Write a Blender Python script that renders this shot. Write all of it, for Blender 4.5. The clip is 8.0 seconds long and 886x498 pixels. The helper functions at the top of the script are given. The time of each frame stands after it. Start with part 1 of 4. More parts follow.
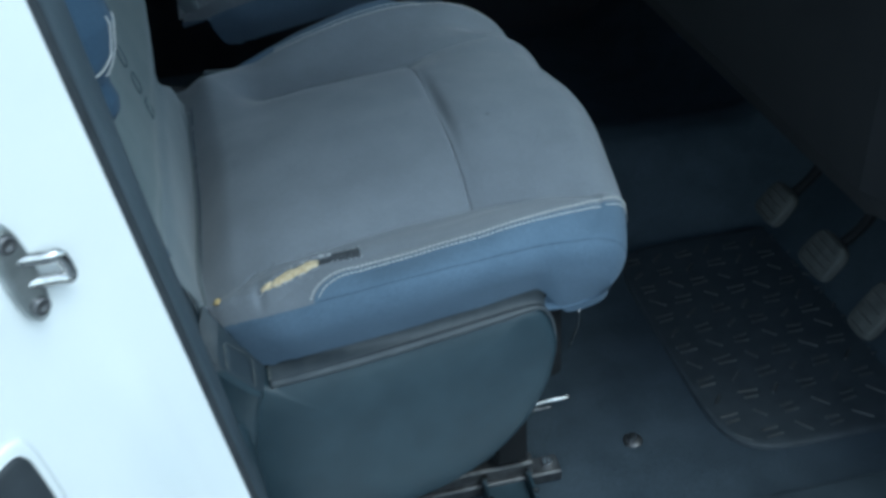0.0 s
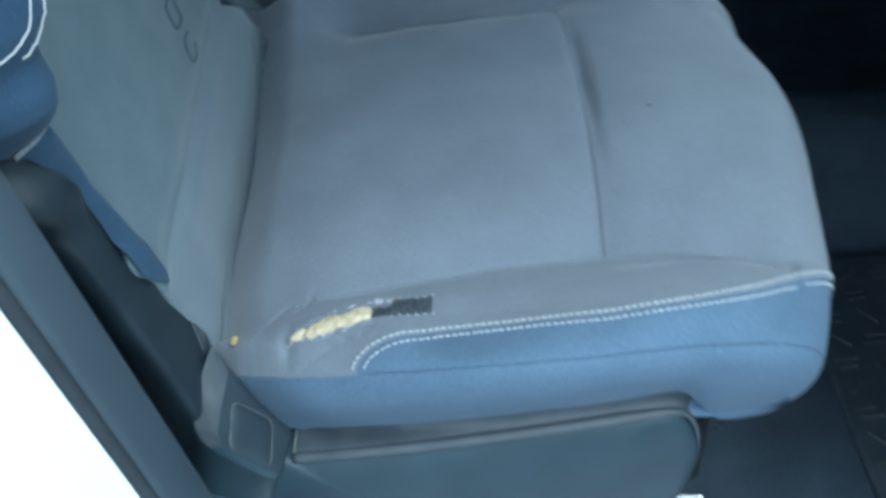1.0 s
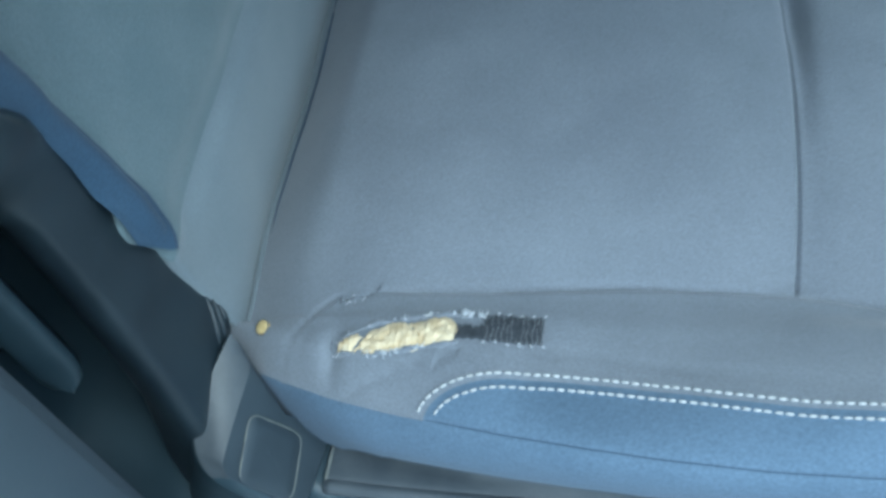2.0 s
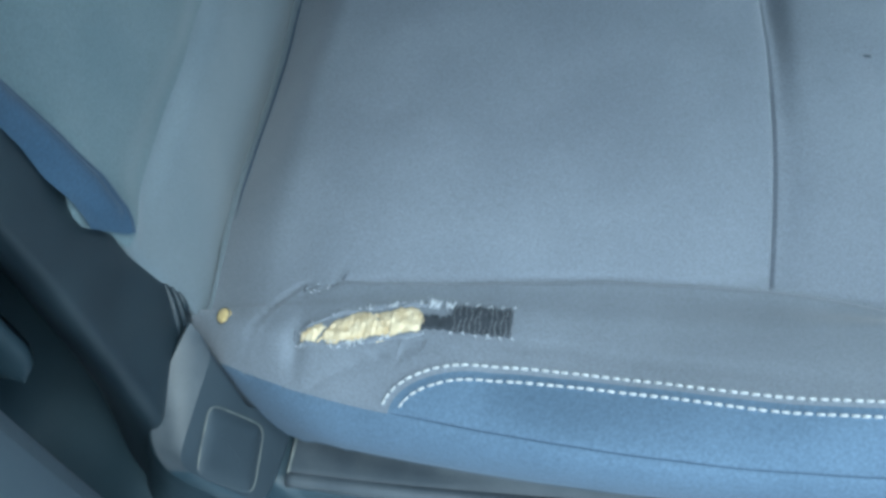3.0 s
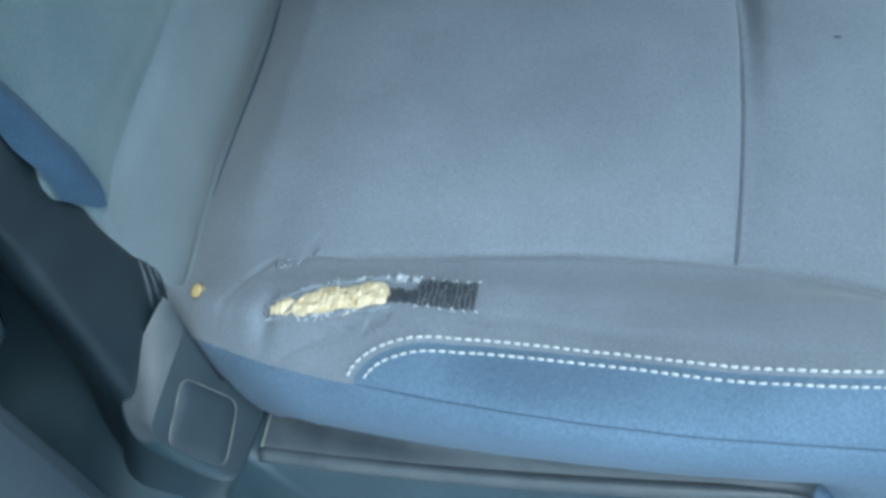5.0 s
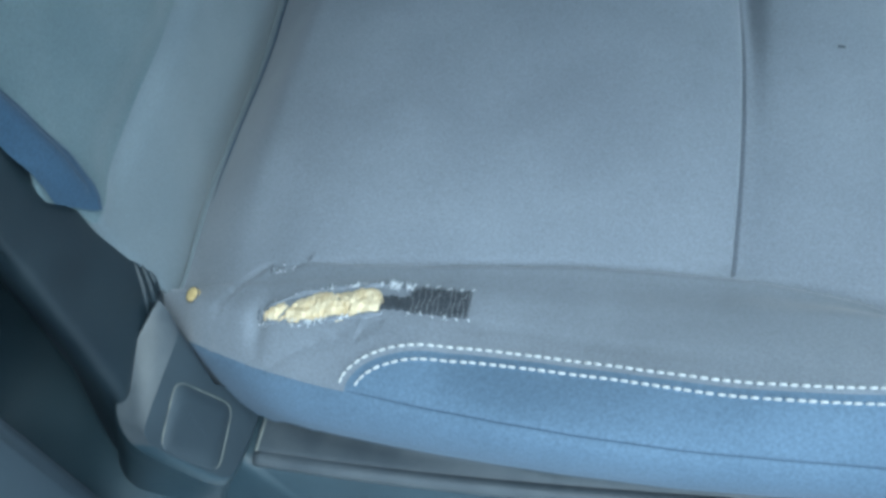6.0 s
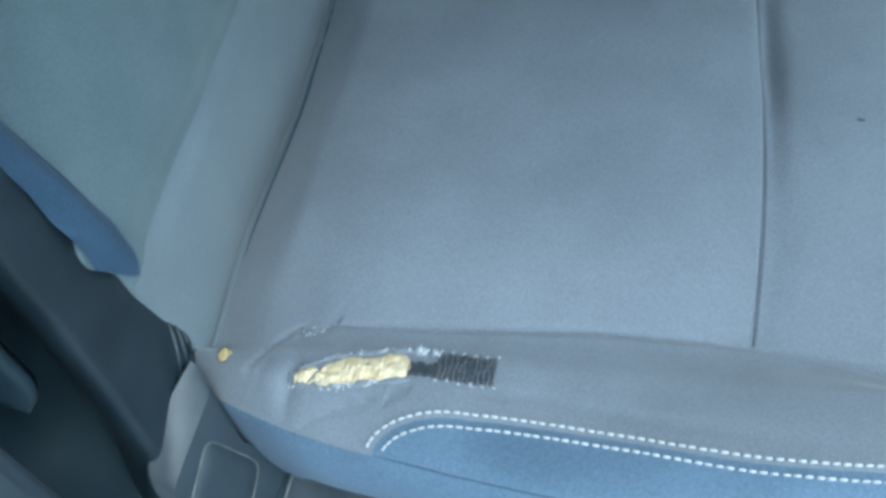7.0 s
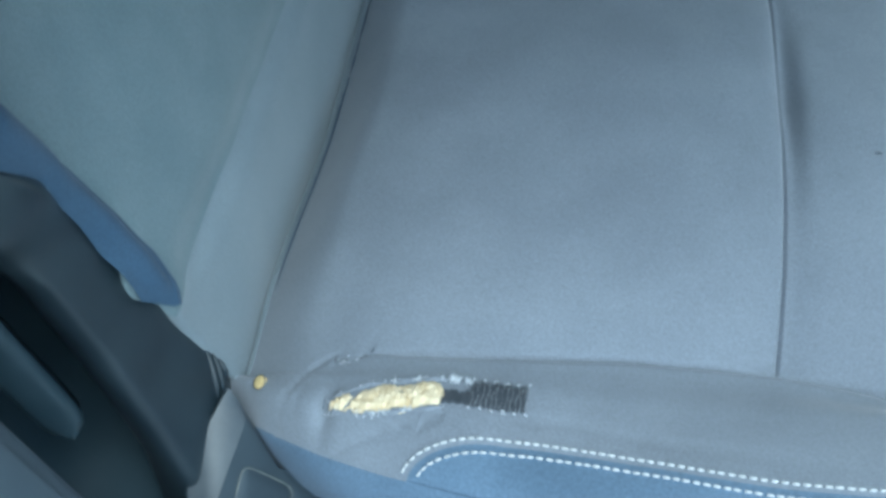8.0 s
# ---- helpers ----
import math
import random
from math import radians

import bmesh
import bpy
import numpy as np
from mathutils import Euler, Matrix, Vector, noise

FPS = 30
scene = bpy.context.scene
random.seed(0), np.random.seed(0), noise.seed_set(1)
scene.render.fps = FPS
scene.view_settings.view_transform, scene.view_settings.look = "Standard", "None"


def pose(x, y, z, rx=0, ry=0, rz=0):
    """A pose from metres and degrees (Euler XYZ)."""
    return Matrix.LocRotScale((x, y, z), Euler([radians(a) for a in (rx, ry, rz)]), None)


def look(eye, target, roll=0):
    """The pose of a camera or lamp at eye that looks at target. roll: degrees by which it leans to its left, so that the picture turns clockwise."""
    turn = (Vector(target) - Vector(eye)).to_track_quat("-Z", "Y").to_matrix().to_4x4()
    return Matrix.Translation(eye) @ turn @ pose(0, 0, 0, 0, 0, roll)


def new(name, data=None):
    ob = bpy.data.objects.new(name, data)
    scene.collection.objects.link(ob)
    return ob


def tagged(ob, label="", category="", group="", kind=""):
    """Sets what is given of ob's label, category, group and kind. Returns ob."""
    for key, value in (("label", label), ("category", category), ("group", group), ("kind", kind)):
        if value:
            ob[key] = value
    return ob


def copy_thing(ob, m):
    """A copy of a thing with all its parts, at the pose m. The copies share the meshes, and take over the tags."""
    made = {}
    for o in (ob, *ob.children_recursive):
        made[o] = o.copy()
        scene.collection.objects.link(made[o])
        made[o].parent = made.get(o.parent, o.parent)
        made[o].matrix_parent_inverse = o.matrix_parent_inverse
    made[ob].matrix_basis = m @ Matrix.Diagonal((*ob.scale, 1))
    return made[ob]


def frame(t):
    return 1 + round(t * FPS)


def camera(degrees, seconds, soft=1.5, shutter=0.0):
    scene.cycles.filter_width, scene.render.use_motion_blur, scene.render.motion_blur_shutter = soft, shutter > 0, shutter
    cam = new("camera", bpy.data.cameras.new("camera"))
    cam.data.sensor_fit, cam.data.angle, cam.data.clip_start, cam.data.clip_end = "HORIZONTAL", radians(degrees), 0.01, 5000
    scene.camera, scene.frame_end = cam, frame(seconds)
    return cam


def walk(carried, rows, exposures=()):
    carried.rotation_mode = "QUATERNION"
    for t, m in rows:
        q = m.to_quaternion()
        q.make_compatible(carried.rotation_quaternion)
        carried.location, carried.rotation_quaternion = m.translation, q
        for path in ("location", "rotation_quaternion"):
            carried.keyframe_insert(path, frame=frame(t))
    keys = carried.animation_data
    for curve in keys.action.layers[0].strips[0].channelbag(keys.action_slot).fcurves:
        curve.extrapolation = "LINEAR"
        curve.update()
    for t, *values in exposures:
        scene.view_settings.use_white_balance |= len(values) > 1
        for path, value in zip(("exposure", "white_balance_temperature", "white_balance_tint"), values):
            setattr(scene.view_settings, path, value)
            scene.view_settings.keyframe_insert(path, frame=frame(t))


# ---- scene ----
cam = camera(48.0, 8.0, soft=3.4, shutter=0.4)
PATH = [
    (0, (-0.108, -0.227, 1.373), (0.155, 1.391, 0.228), -4.3),
    (0.2, (-0.088, -0.163, 1.361), (0.171, 1.44, 0.192), -2.7),
    (0.5, (-0.069, -0.066, 1.338), (0.085, 1.515, 0.123), -3.4),
    (0.7, (-0.054, -0.002, 1.322), (0.032, 1.543, 0.055), -4.0),
    (1, (-0.03, 0.098, 1.298), (-0.087, 1.592, -0.03), -3.8),
    (1.2, (-0.022, 0.159, 1.286), (-0.177, 1.61, -0.082), -1.7),
    (2.3, (-0.079, 0.327, 1.196), (-0.235, 1.552, -0.377), 1.1),
    (2.5, (-0.073, 0.32, 1.199), (-0.211, 1.566, -0.359), 2.1),
    (3, (-0.066, 0.322, 1.197), (-0.193, 1.566, -0.364), 2.6),
    (3.5, (-0.062, 0.313, 1.196), (-0.214, 1.556, -0.364), 2.2),
    (4, (-0.052, 0.312, 1.195), (-0.212, 1.553, -0.365), 1.5),
    (4.5, (-0.047, 0.31, 1.194), (-0.197, 1.557, -0.363), 1.7),
    (6, (-0.029, 0.316, 1.195), (-0.224, 1.556, -0.362), 1.1),
    (6.5, (-0.031, 0.328, 1.215), (-0.242, 1.586, -0.325), 0.6),
    (7, (-0.037, 0.322, 1.218), (-0.268, 1.598, -0.304), 0.9),
    (7.5, (-0.039, 0.316, 1.216), (-0.271, 1.603, -0.297), 0.8),
    (8, (-0.05, 0.312, 1.232), (-0.296, 1.622, -0.259), 0.6),
]
EXPOSURES = [(0, 0.98, 5620, -8), (0.3, 1.23, 5540, -8), (0.6, 1.62, 5430, -8), (1.0, 1.60, 5430, -8), (2.4, 1.73, 5580, -8), (6.5, 1.79, 5580, -8), (8.0, 1.87, 5580, -8)]
walk(cam, [(t, look(eye, target, roll)) for t, eye, target, roll in PATH], EXPOSURES)

# ---- daylight: a bright hazy sky and a soft high sun on the open door side ----
SUN_UP, SUN_ROUND = 58.0, 142.0
world = bpy.data.worlds.new("sky")
scene.world = world
world.use_nodes = True
wn = world.node_tree.nodes
sky = wn.new("ShaderNodeTexSky")
sky.sky_type = "NISHITA"
sky.sun_disc = False
sky.sun_elevation, sky.sun_rotation = radians(SUN_UP), radians(SUN_ROUND)
wn["Background"].inputs["Strength"].default_value = 0.15
haze = wn.new("ShaderNodeHueSaturation")
haze.inputs["Saturation"].default_value = 0.55
world.node_tree.links.new(sky.outputs["Color"], haze.inputs["Color"])
world.node_tree.links.new(haze.outputs["Color"], wn["Background"].inputs["Color"])
sun_data = bpy.data.lights.new("sun", "SUN")
sun_data.energy, sun_data.angle, sun_data.color = 0.7, radians(30), (0.95, 0.985, 1.0)
sun = new("sun", sun_data)
sun_from = Vector((math.sin(radians(SUN_ROUND)) * math.cos(radians(SUN_UP)), math.cos(radians(SUN_ROUND)) * math.cos(radians(SUN_UP)), math.sin(radians(SUN_UP))))
sun.matrix_world = look(sun_from * 20, (0, 0, 0))


# ---- materials ----
def material(name, colour, rough=0.6, metal=0.0, second=None, patch=18.0, grain=900.0, grain_amount=0.12, bump=0.1, bump_scale=None,
             depth=0.0006, sheen=0.0, spec=0.5, coat=0.0, rough_vary=0.08):
    """Colour that varies in soft patches and in fine grain, with a fine relief; scales are per metre."""
    m = bpy.data.materials.new(name)
    m.use_nodes = True
    n, l = m.node_tree.nodes, m.node_tree.links
    b = n["Principled BSDF"]
    where = n.new("ShaderNodeTexCoord")
    big, fine = n.new("ShaderNodeTexNoise"), n.new("ShaderNodeTexNoise")
    big.inputs["Scale"].default_value, big.inputs["Detail"].default_value = patch, 4
    fine.inputs["Scale"].default_value, fine.inputs["Detail"].default_value = grain, 2
    for t in (big, fine):
        l.new(where.outputs["Object"], t.inputs["Vector"])
    ramp = n.new("ShaderNodeValToRGB")
    ramp.color_ramp.elements[0].position, ramp.color_ramp.elements[1].position = 0.35, 0.68
    ramp.color_ramp.elements[0].color = (*colour, 1)
    ramp.color_ramp.elements[1].color = (*(second or [c * 1.15 for c in colour]), 1)
    l.new(big.outputs["Fac"], ramp.inputs["Fac"])
    mix = n.new("ShaderNodeMix")
    mix.data_type, mix.blend_type = "RGBA", "OVERLAY"
    mix.inputs["Factor"].default_value = grain_amount
    l.new(ramp.outputs["Color"], mix.inputs["A"])
    l.new(fine.outputs["Fac"], mix.inputs["B"])
    l.new(mix.outputs["Result"], b.inputs["Base Color"])
    span = n.new("ShaderNodeMapRange")
    span.inputs["To Min"].default_value, span.inputs["To Max"].default_value = rough - rough_vary, rough + rough_vary
    l.new(big.outputs["Fac"], span.inputs["Value"])
    l.new(span.outputs["Result"], b.inputs["Roughness"])
    b.inputs["Metallic"].default_value = metal
    b.inputs["Specular IOR Level"].default_value = spec
    b.inputs["Coat Weight"].default_value = coat
    b.inputs["Sheen Weight"].default_value = sheen
    b.inputs["Sheen Roughness"].default_value = 0.5
    if bump:
        relief = n.new("ShaderNodeBump")
        relief.inputs["Strength"].default_value, relief.inputs["Distance"].default_value = bump, depth
        source = fine
        if bump_scale:
            source = n.new("ShaderNodeTexNoise")
            source.inputs["Scale"].default_value, source.inputs["Detail"].default_value = bump_scale, 3
            l.new(where.outputs["Object"], source.inputs["Vector"])
        l.new(source.outputs["Fac"], relief.inputs["Height"])
        l.new(relief.outputs["Normal"], b.inputs["Normal"])
    return m


GREY_CLOTH = material("grey_cloth", (0.165, 0.182, 0.212), 0.85, second=(0.192, 0.211, 0.244), patch=16, grain=800, grain_amount=0.34, bump=0.4, sheen=0.25, spec=0.25)
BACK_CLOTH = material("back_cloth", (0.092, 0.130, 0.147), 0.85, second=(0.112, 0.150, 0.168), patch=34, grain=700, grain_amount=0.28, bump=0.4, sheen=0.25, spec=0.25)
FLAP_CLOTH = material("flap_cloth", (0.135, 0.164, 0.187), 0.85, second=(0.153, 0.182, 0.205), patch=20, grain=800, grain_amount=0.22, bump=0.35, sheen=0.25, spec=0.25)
BLUE_CLOTH = material("blue_cloth", (0.094, 0.137, 0.196), 0.85, second=(0.114, 0.162, 0.228), patch=14, grain=700, grain_amount=0.34, bump=0.4, sheen=0.06, spec=0.18)
# the wing's blue is darkened to carry the shade of the door pillar
SHADED_WING_CLOTH = material("shaded_wing_cloth", (0.034, 0.064, 0.108), 0.85, second=(0.045, 0.079, 0.128), patch=14, grain=700, grain_amount=0.34, bump=0.4, sheen=0.06, spec=0.18)
THREAD = material("white_thread", (0.44, 0.45, 0.45), 0.7, grain=2500, bump=0.3)
DARK_THREAD = material("dark_thread", (0.030, 0.036, 0.046), 0.7, second=(0.065, 0.074, 0.088), patch=300, grain=2500, bump=0.4)
FOAM = material("yellow_foam", (0.58, 0.455, 0.28), 0.95, second=(0.68, 0.575, 0.40), patch=150, grain=1500, grain_amount=0.3, bump=0.6, bump_scale=700, depth=0.001, spec=0.15)
SINGED_FOAM = material("singed_foam", (0.46, 0.34, 0.15), 0.95, second=(0.58, 0.45, 0.23), patch=400, grain=1500, grain_amount=0.4, bump=0.6, spec=0.15)
FIBRE = material("white_fibre", (0.55, 0.57, 0.60), 0.8, patch=300, bump=0)
PLASTIC = material("grey_plastic", (0.030, 0.041, 0.052), 0.44, second=(0.041, 0.055, 0.068), patch=25, grain=1600, grain_amount=0.2, bump=0.3, spec=0.5)
# worn plastic, its grey also lightened for the light on ledge and ridge
LIT_WORN_PLASTIC = material("lit_worn_plastic", (0.047, 0.057, 0.068), 0.42, second=(0.066, 0.077, 0.088), patch=60, grain=1400, grain_amount=0.25, bump=0.3, spec=0.5)
SHELL_PLASTIC = material("dark_plastic", (0.024, 0.042, 0.056), 0.44, second=(0.032, 0.054, 0.070), patch=25, grain=1600, grain_amount=0.2, bump=0.35, spec=0.45)
BACK_SHELL = material("back_shell_plastic", (0.0110, 0.0182, 0.0250), 0.40, second=(0.0155, 0.0255, 0.0335), patch=25, grain=1600, grain_amount=0.25, bump=0.4, spec=0.6)
PILLAR_PLASTIC = material("pillar_plastic", (0.046, 0.063, 0.079), 0.6, second=(0.056, 0.075, 0.093), patch=12, grain=1500, grain_amount=0.15, bump=0.3)
INNER_TRIM = material("inner_trim", (0.10, 0.118, 0.138), 0.75, second=(0.125, 0.145, 0.165), patch=14, grain=1200, bump=0.3, spec=0.3)
BLACK_PLASTIC = material("black_plastic", (0.009, 0.010, 0.012), 0.7, second=(0.014, 0.015, 0.017), patch=20, grain=1400, bump=0.3, spec=0.2)
DARK_TRIM = material("dark_trim", (0.030, 0.033, 0.042), 0.75, second=(0.042, 0.046, 0.056), patch=14, grain=900, bump=0.3, spec=0.3)
RUBBER = material("black_rubber", (0.021, 0.026, 0.032), 0.7, second=(0.034, 0.041, 0.049), patch=40, grain=800, bump=0.5)
MAT_RUBBER = material("mat_rubber", (0.038, 0.048, 0.059), 0.6, second=(0.054, 0.066, 0.079), patch=40, grain=800, bump=0.5)
CARPET = material("floor_carpet", (0.046, 0.062, 0.080), 0.95, second=(0.064, 0.084, 0.106), patch=14, grain=600, grain_amount=0.5, bump=0.9, depth=0.002, spec=0.1)
WHITE_PAINT = material("white_paint", (0.84, 0.86, 0.86), 0.25, second=(0.88, 0.89, 0.89), patch=5, grain=300, grain_amount=0.03, bump=0.02, coat=0.6, rough_vary=0.03)
METAL = material("worn_steel", (0.72, 0.72, 0.72), 0.25, metal=1.0, second=(0.4, 0.4, 0.4), patch=60, grain=700, bump=0.2)
ZINC = material("zinc_plate", (0.46, 0.48, 0.48), 0.36, metal=0.85, second=(0.34, 0.36, 0.36), patch=60, grain=700, bump=0.2)
DULL_METAL = material("dull_steel", (0.22, 0.22, 0.23), 0.45, metal=0.9, second=(0.12, 0.12, 0.125), patch=60, grain=700, bump=0.3)
GROUND = material("concrete", (0.18, 0.19, 0.20), 0.9, second=(0.23, 0.24, 0.25), patch=1.5, grain=60, grain_amount=0.3, bump=0.4, depth=0.004)
ROOF_LINING = material("roof_lining", (0.31, 0.34, 0.37), 0.95, patch=10, grain=700, bump=0.4)
PAD_RUBBER = material("pad_rubber", (0.055, 0.058, 0.058), 0.8, second=(0.085, 0.088, 0.085), patch=60, grain=900, bump=0.4)
GREY_THREAD = material("grey_thread", (0.16, 0.17, 0.19), 0.7, second=(0.24, 0.25, 0.27), patch=500, grain=2500, bump=0.3)
# for sunken seams, and for the shadow line drawn in the crease
SEAM_SHADE_THREAD = material("seam_shade_thread", (0.035, 0.058, 0.092), 0.85, patch=300, bump=0)
MARK_THREAD = material("teal_thread", (0.025, 0.055, 0.075), 0.8, patch=300, bump=0)
# smoother rubber, its colour lightened in patches for glints on the bars
GLINT_BAR_RUBBER = material("glint_bar_rubber", (0.042, 0.046, 0.050), 0.38, second=(0.080, 0.086, 0.090), patch=120, grain=700, bump=0.4)
NICK = material("frayed_edge", (0.052, 0.060, 0.072), 0.9, patch=200, bump=0)
WORN_EDGE = material("worn_edge", (0.17, 0.18, 0.165), 0.6, second=(0.09, 0.1, 0.1), patch=150, bump=0)
CLEAR_GLASS = material("clear_glass", (0.9, 0.95, 0.93), 0.03, patch=3, grain=50, grain_amount=0.0, bump=0, rough_vary=0.01)
CLEAR_GLASS.node_tree.nodes["Principled BSDF"].inputs["Transmission Weight"].default_value = 1.0


# ---- builders ----
def thing(name, label, category, at=(0, 0, 0), **more):
    ob = new(name)
    ob.location = at
    return tagged(ob, label, category, **more)


def as_mesh(name, verts, faces, mat, smooth=True):
    me = bpy.data.meshes.new(name)
    me.from_pydata([tuple(map(float, v)) for v in verts], [], [tuple(map(int, f)) for f in faces])
    me.materials.append(mat)
    bm = bmesh.new()
    bm.from_mesh(me)
    bmesh.ops.recalc_face_normals(bm, faces=bm.faces)
    bm.to_mesh(me)
    bm.free()
    for p in me.polygons:
        p.use_smooth = smooth
    return me


def part_of(parent, name, me, label=""):
    ob = new(name, me)
    if parent is not None:
        ob.parent = parent
        base = parent
        off = Vector((0, 0, 0))
        while base is not None:
            off += base.location
            base = base.parent
        ob.matrix_parent_inverse = Matrix.Identity(4)
        ob.location = -off
    return tagged(ob, label)


def grid_normals(g):
    """Normals of a grid of points, for skins that are cut into several parts but look like one."""
    nrm = np.cross(np.gradient(g, axis=0), np.gradient(g, axis=1))
    nrm /= np.maximum(np.linalg.norm(nrm, axis=2, keepdims=True), 1e-12)
    return nrm


def sheet(name, grid, mat, parent, label="", thick=0.0, away=None, smooth=True, normals=None):
    """A grid of points as a mesh; thick gives it a back, pushed along away or down the normals."""
    g = np.asarray(grid, float)
    a, b = g.shape[:2]
    assert g.shape[2] == 3
    verts = g.reshape(-1, 3)
    faces = [(i * b + j, i * b + j + 1, (i + 1) * b + j + 1, (i + 1) * b + j) for i in range(a - 1) for j in range(b - 1)]
    if thick:
        if away is None:
            du, dv = np.gradient(g, axis=0), np.gradient(g, axis=1)
            nrm = np.cross(du, dv)
            nrm /= np.maximum(np.linalg.norm(nrm, axis=2, keepdims=True), 1e-9)
        else:
            nrm = np.broadcast_to(np.asarray(away, float) / np.linalg.norm(away), g.shape)
        back = (g + thick * nrm).reshape(-1, 3)
        k = a * b
        faces += [tuple(k + v for v in reversed(f)) for f in faces]
        rim = [(0, j) for j in range(b)] + [(i, b - 1) for i in range(1, a)] + [(a - 1, j) for j in range(b - 2, -1, -1)] + [(i, 0) for i in range(a - 2, 0, -1)]
        ids = [i * b + j for i, j in rim]
        faces += [(ids[q], ids[(q + 1) % len(ids)], k + ids[(q + 1) % len(ids)], k + ids[q]) for q in range(len(ids))]
        verts = np.vstack([verts, back])
    me = as_mesh(name, verts, faces, mat, smooth)
    if normals is not None:
        nn = np.asarray(normals, float).reshape(-1, 3)
        facing = sum(p.area * float(np.dot(np.array(p.normal), nn[p.vertices[0]])) for p in me.polygons)
        if facing < 0:
            me.flip_normals()
        me.normals_split_custom_set_from_vertices([tuple(v) for v in nn])
    return part_of(parent, name, me, label)


def bm_part(name, bm, mat, parent, label="", smooth=True):
    me = bpy.data.meshes.new(name)
    bm.to_mesh(me)
    bm.free()
    me.materials.append(mat)
    for p in me.polygons:
        p.use_smooth = smooth
    return part_of(parent, name, me, label)


def block_bm(lo, hi, bevel=0.004, segments=2):
    bm = bmesh.new()
    bmesh.ops.create_cube(bm, size=1.0)
    for v in bm.verts:
        v.co = Vector([lo[k] + (v.co[k] + 0.5) * (hi[k] - lo[k]) for k in range(3)])
    if bevel:
        bmesh.ops.bevel(bm, geom=bm.edges[:], offset=bevel, segments=segments, affect="EDGES", profile=0.5)
    return bm


def block(name, lo, hi, mat, parent, label="", bevel=0.004):
    return bm_part(name, block_bm(lo, hi, bevel), mat, parent, label, smooth=False)


def prism_bm(outline, axis, lo, hi, bevel=0.003):
    """A flat outline pushed along an axis between lo and hi; outline gives the two other coordinates in order."""
    bm = bmesh.new()
    ring = []
    for p in outline:
        c = list(p)
        c.insert(axis, lo)
        ring.append(bm.verts.new(c))
    f = bm.faces.new(ring)
    made = bmesh.ops.extrude_face_region(bm, geom=[f])["geom"]
    for v in made:
        if isinstance(v, bmesh.types.BMVert):
            v.co[axis] = hi
    bmesh.ops.recalc_face_normals(bm, faces=bm.faces[:])
    if bevel:
        bmesh.ops.bevel(bm, geom=bm.edges[:], offset=bevel, segments=2, affect="EDGES", profile=0.5)
    return bm


def tube_grid(points, radius, sides=8):
    """Rings along a line of points, as a grid that closes round."""
    pts = [Vector(p) for p in points]
    rows = []
    for i, p in enumerate(pts):
        d = (pts[min(i + 1, len(pts) - 1)] - pts[max(i - 1, 0)]).normalized()
        side = d.cross(Vector((0.31, 0.17, 0.93))).normalized()
        up = side.cross(d).normalized()
        r = radius(i / max(1, len(pts) - 1)) if callable(radius) else radius
        rows.append([tuple(p + r * (math.cos(a) * side + math.sin(a) * up)) for a in [2 * math.pi * k / sides for k in range(sides + 1)]])
    return rows


def tube(name, points, radius, mat, parent, label="", sides=8):
    rows = tube_grid(points, radius, sides)
    first, last = [tuple(points[0])] * (sides + 1), [tuple(points[-1])] * (sides + 1)
    return sheet(name, [first] + rows + [last], mat, parent, label)


def curve_through(points, count):
    """A smooth line through the points, evenly stepped by the points' own order."""
    p = np.asarray(points, float)
    n = len(p)
    ext = np.vstack([2 * p[0] - p[1], p, 2 * p[-1] - p[-2]])
    out = []
    for t in np.linspace(0, n - 1, count):
        i = min(int(t), n - 2)
        f = t - i
        a, b, c, d = ext[i], ext[i + 1], ext[i + 2], ext[i + 3]
        out.append(0.5 * ((2 * b) + (c - a) * f + (2 * a - 5 * b + 4 * c - d) * f * f + (3 * b - a - 3 * c + d) * f ** 3))
    return np.array(out)


def smooth01(x):
    x = np.clip(x, 0, 1)
    return x * x * (3 - 2 * x)


# ---- ground and car body ----
def ground_sheet():
    g = [[(x, y, 0.0) for y in np.linspace(-400, 400, 9)] for x in np.linspace(-400, 400, 9)]
    tagged(sheet("ground", g, GROUND, None), "grey worn concrete ground outside the car", "ground", kind="structure")


ground_sheet()

# the edge of the white door jamb, leaning back and outwards as it rises
EDGE_FOOT, EDGE_WAY = Vector((-0.172, 0.462, 0.368)), Vector((-0.0955, -0.0971, 1.0))


def edge_at(z):
    return EDGE_FOOT + EDGE_WAY * (z - EDGE_FOOT.z)


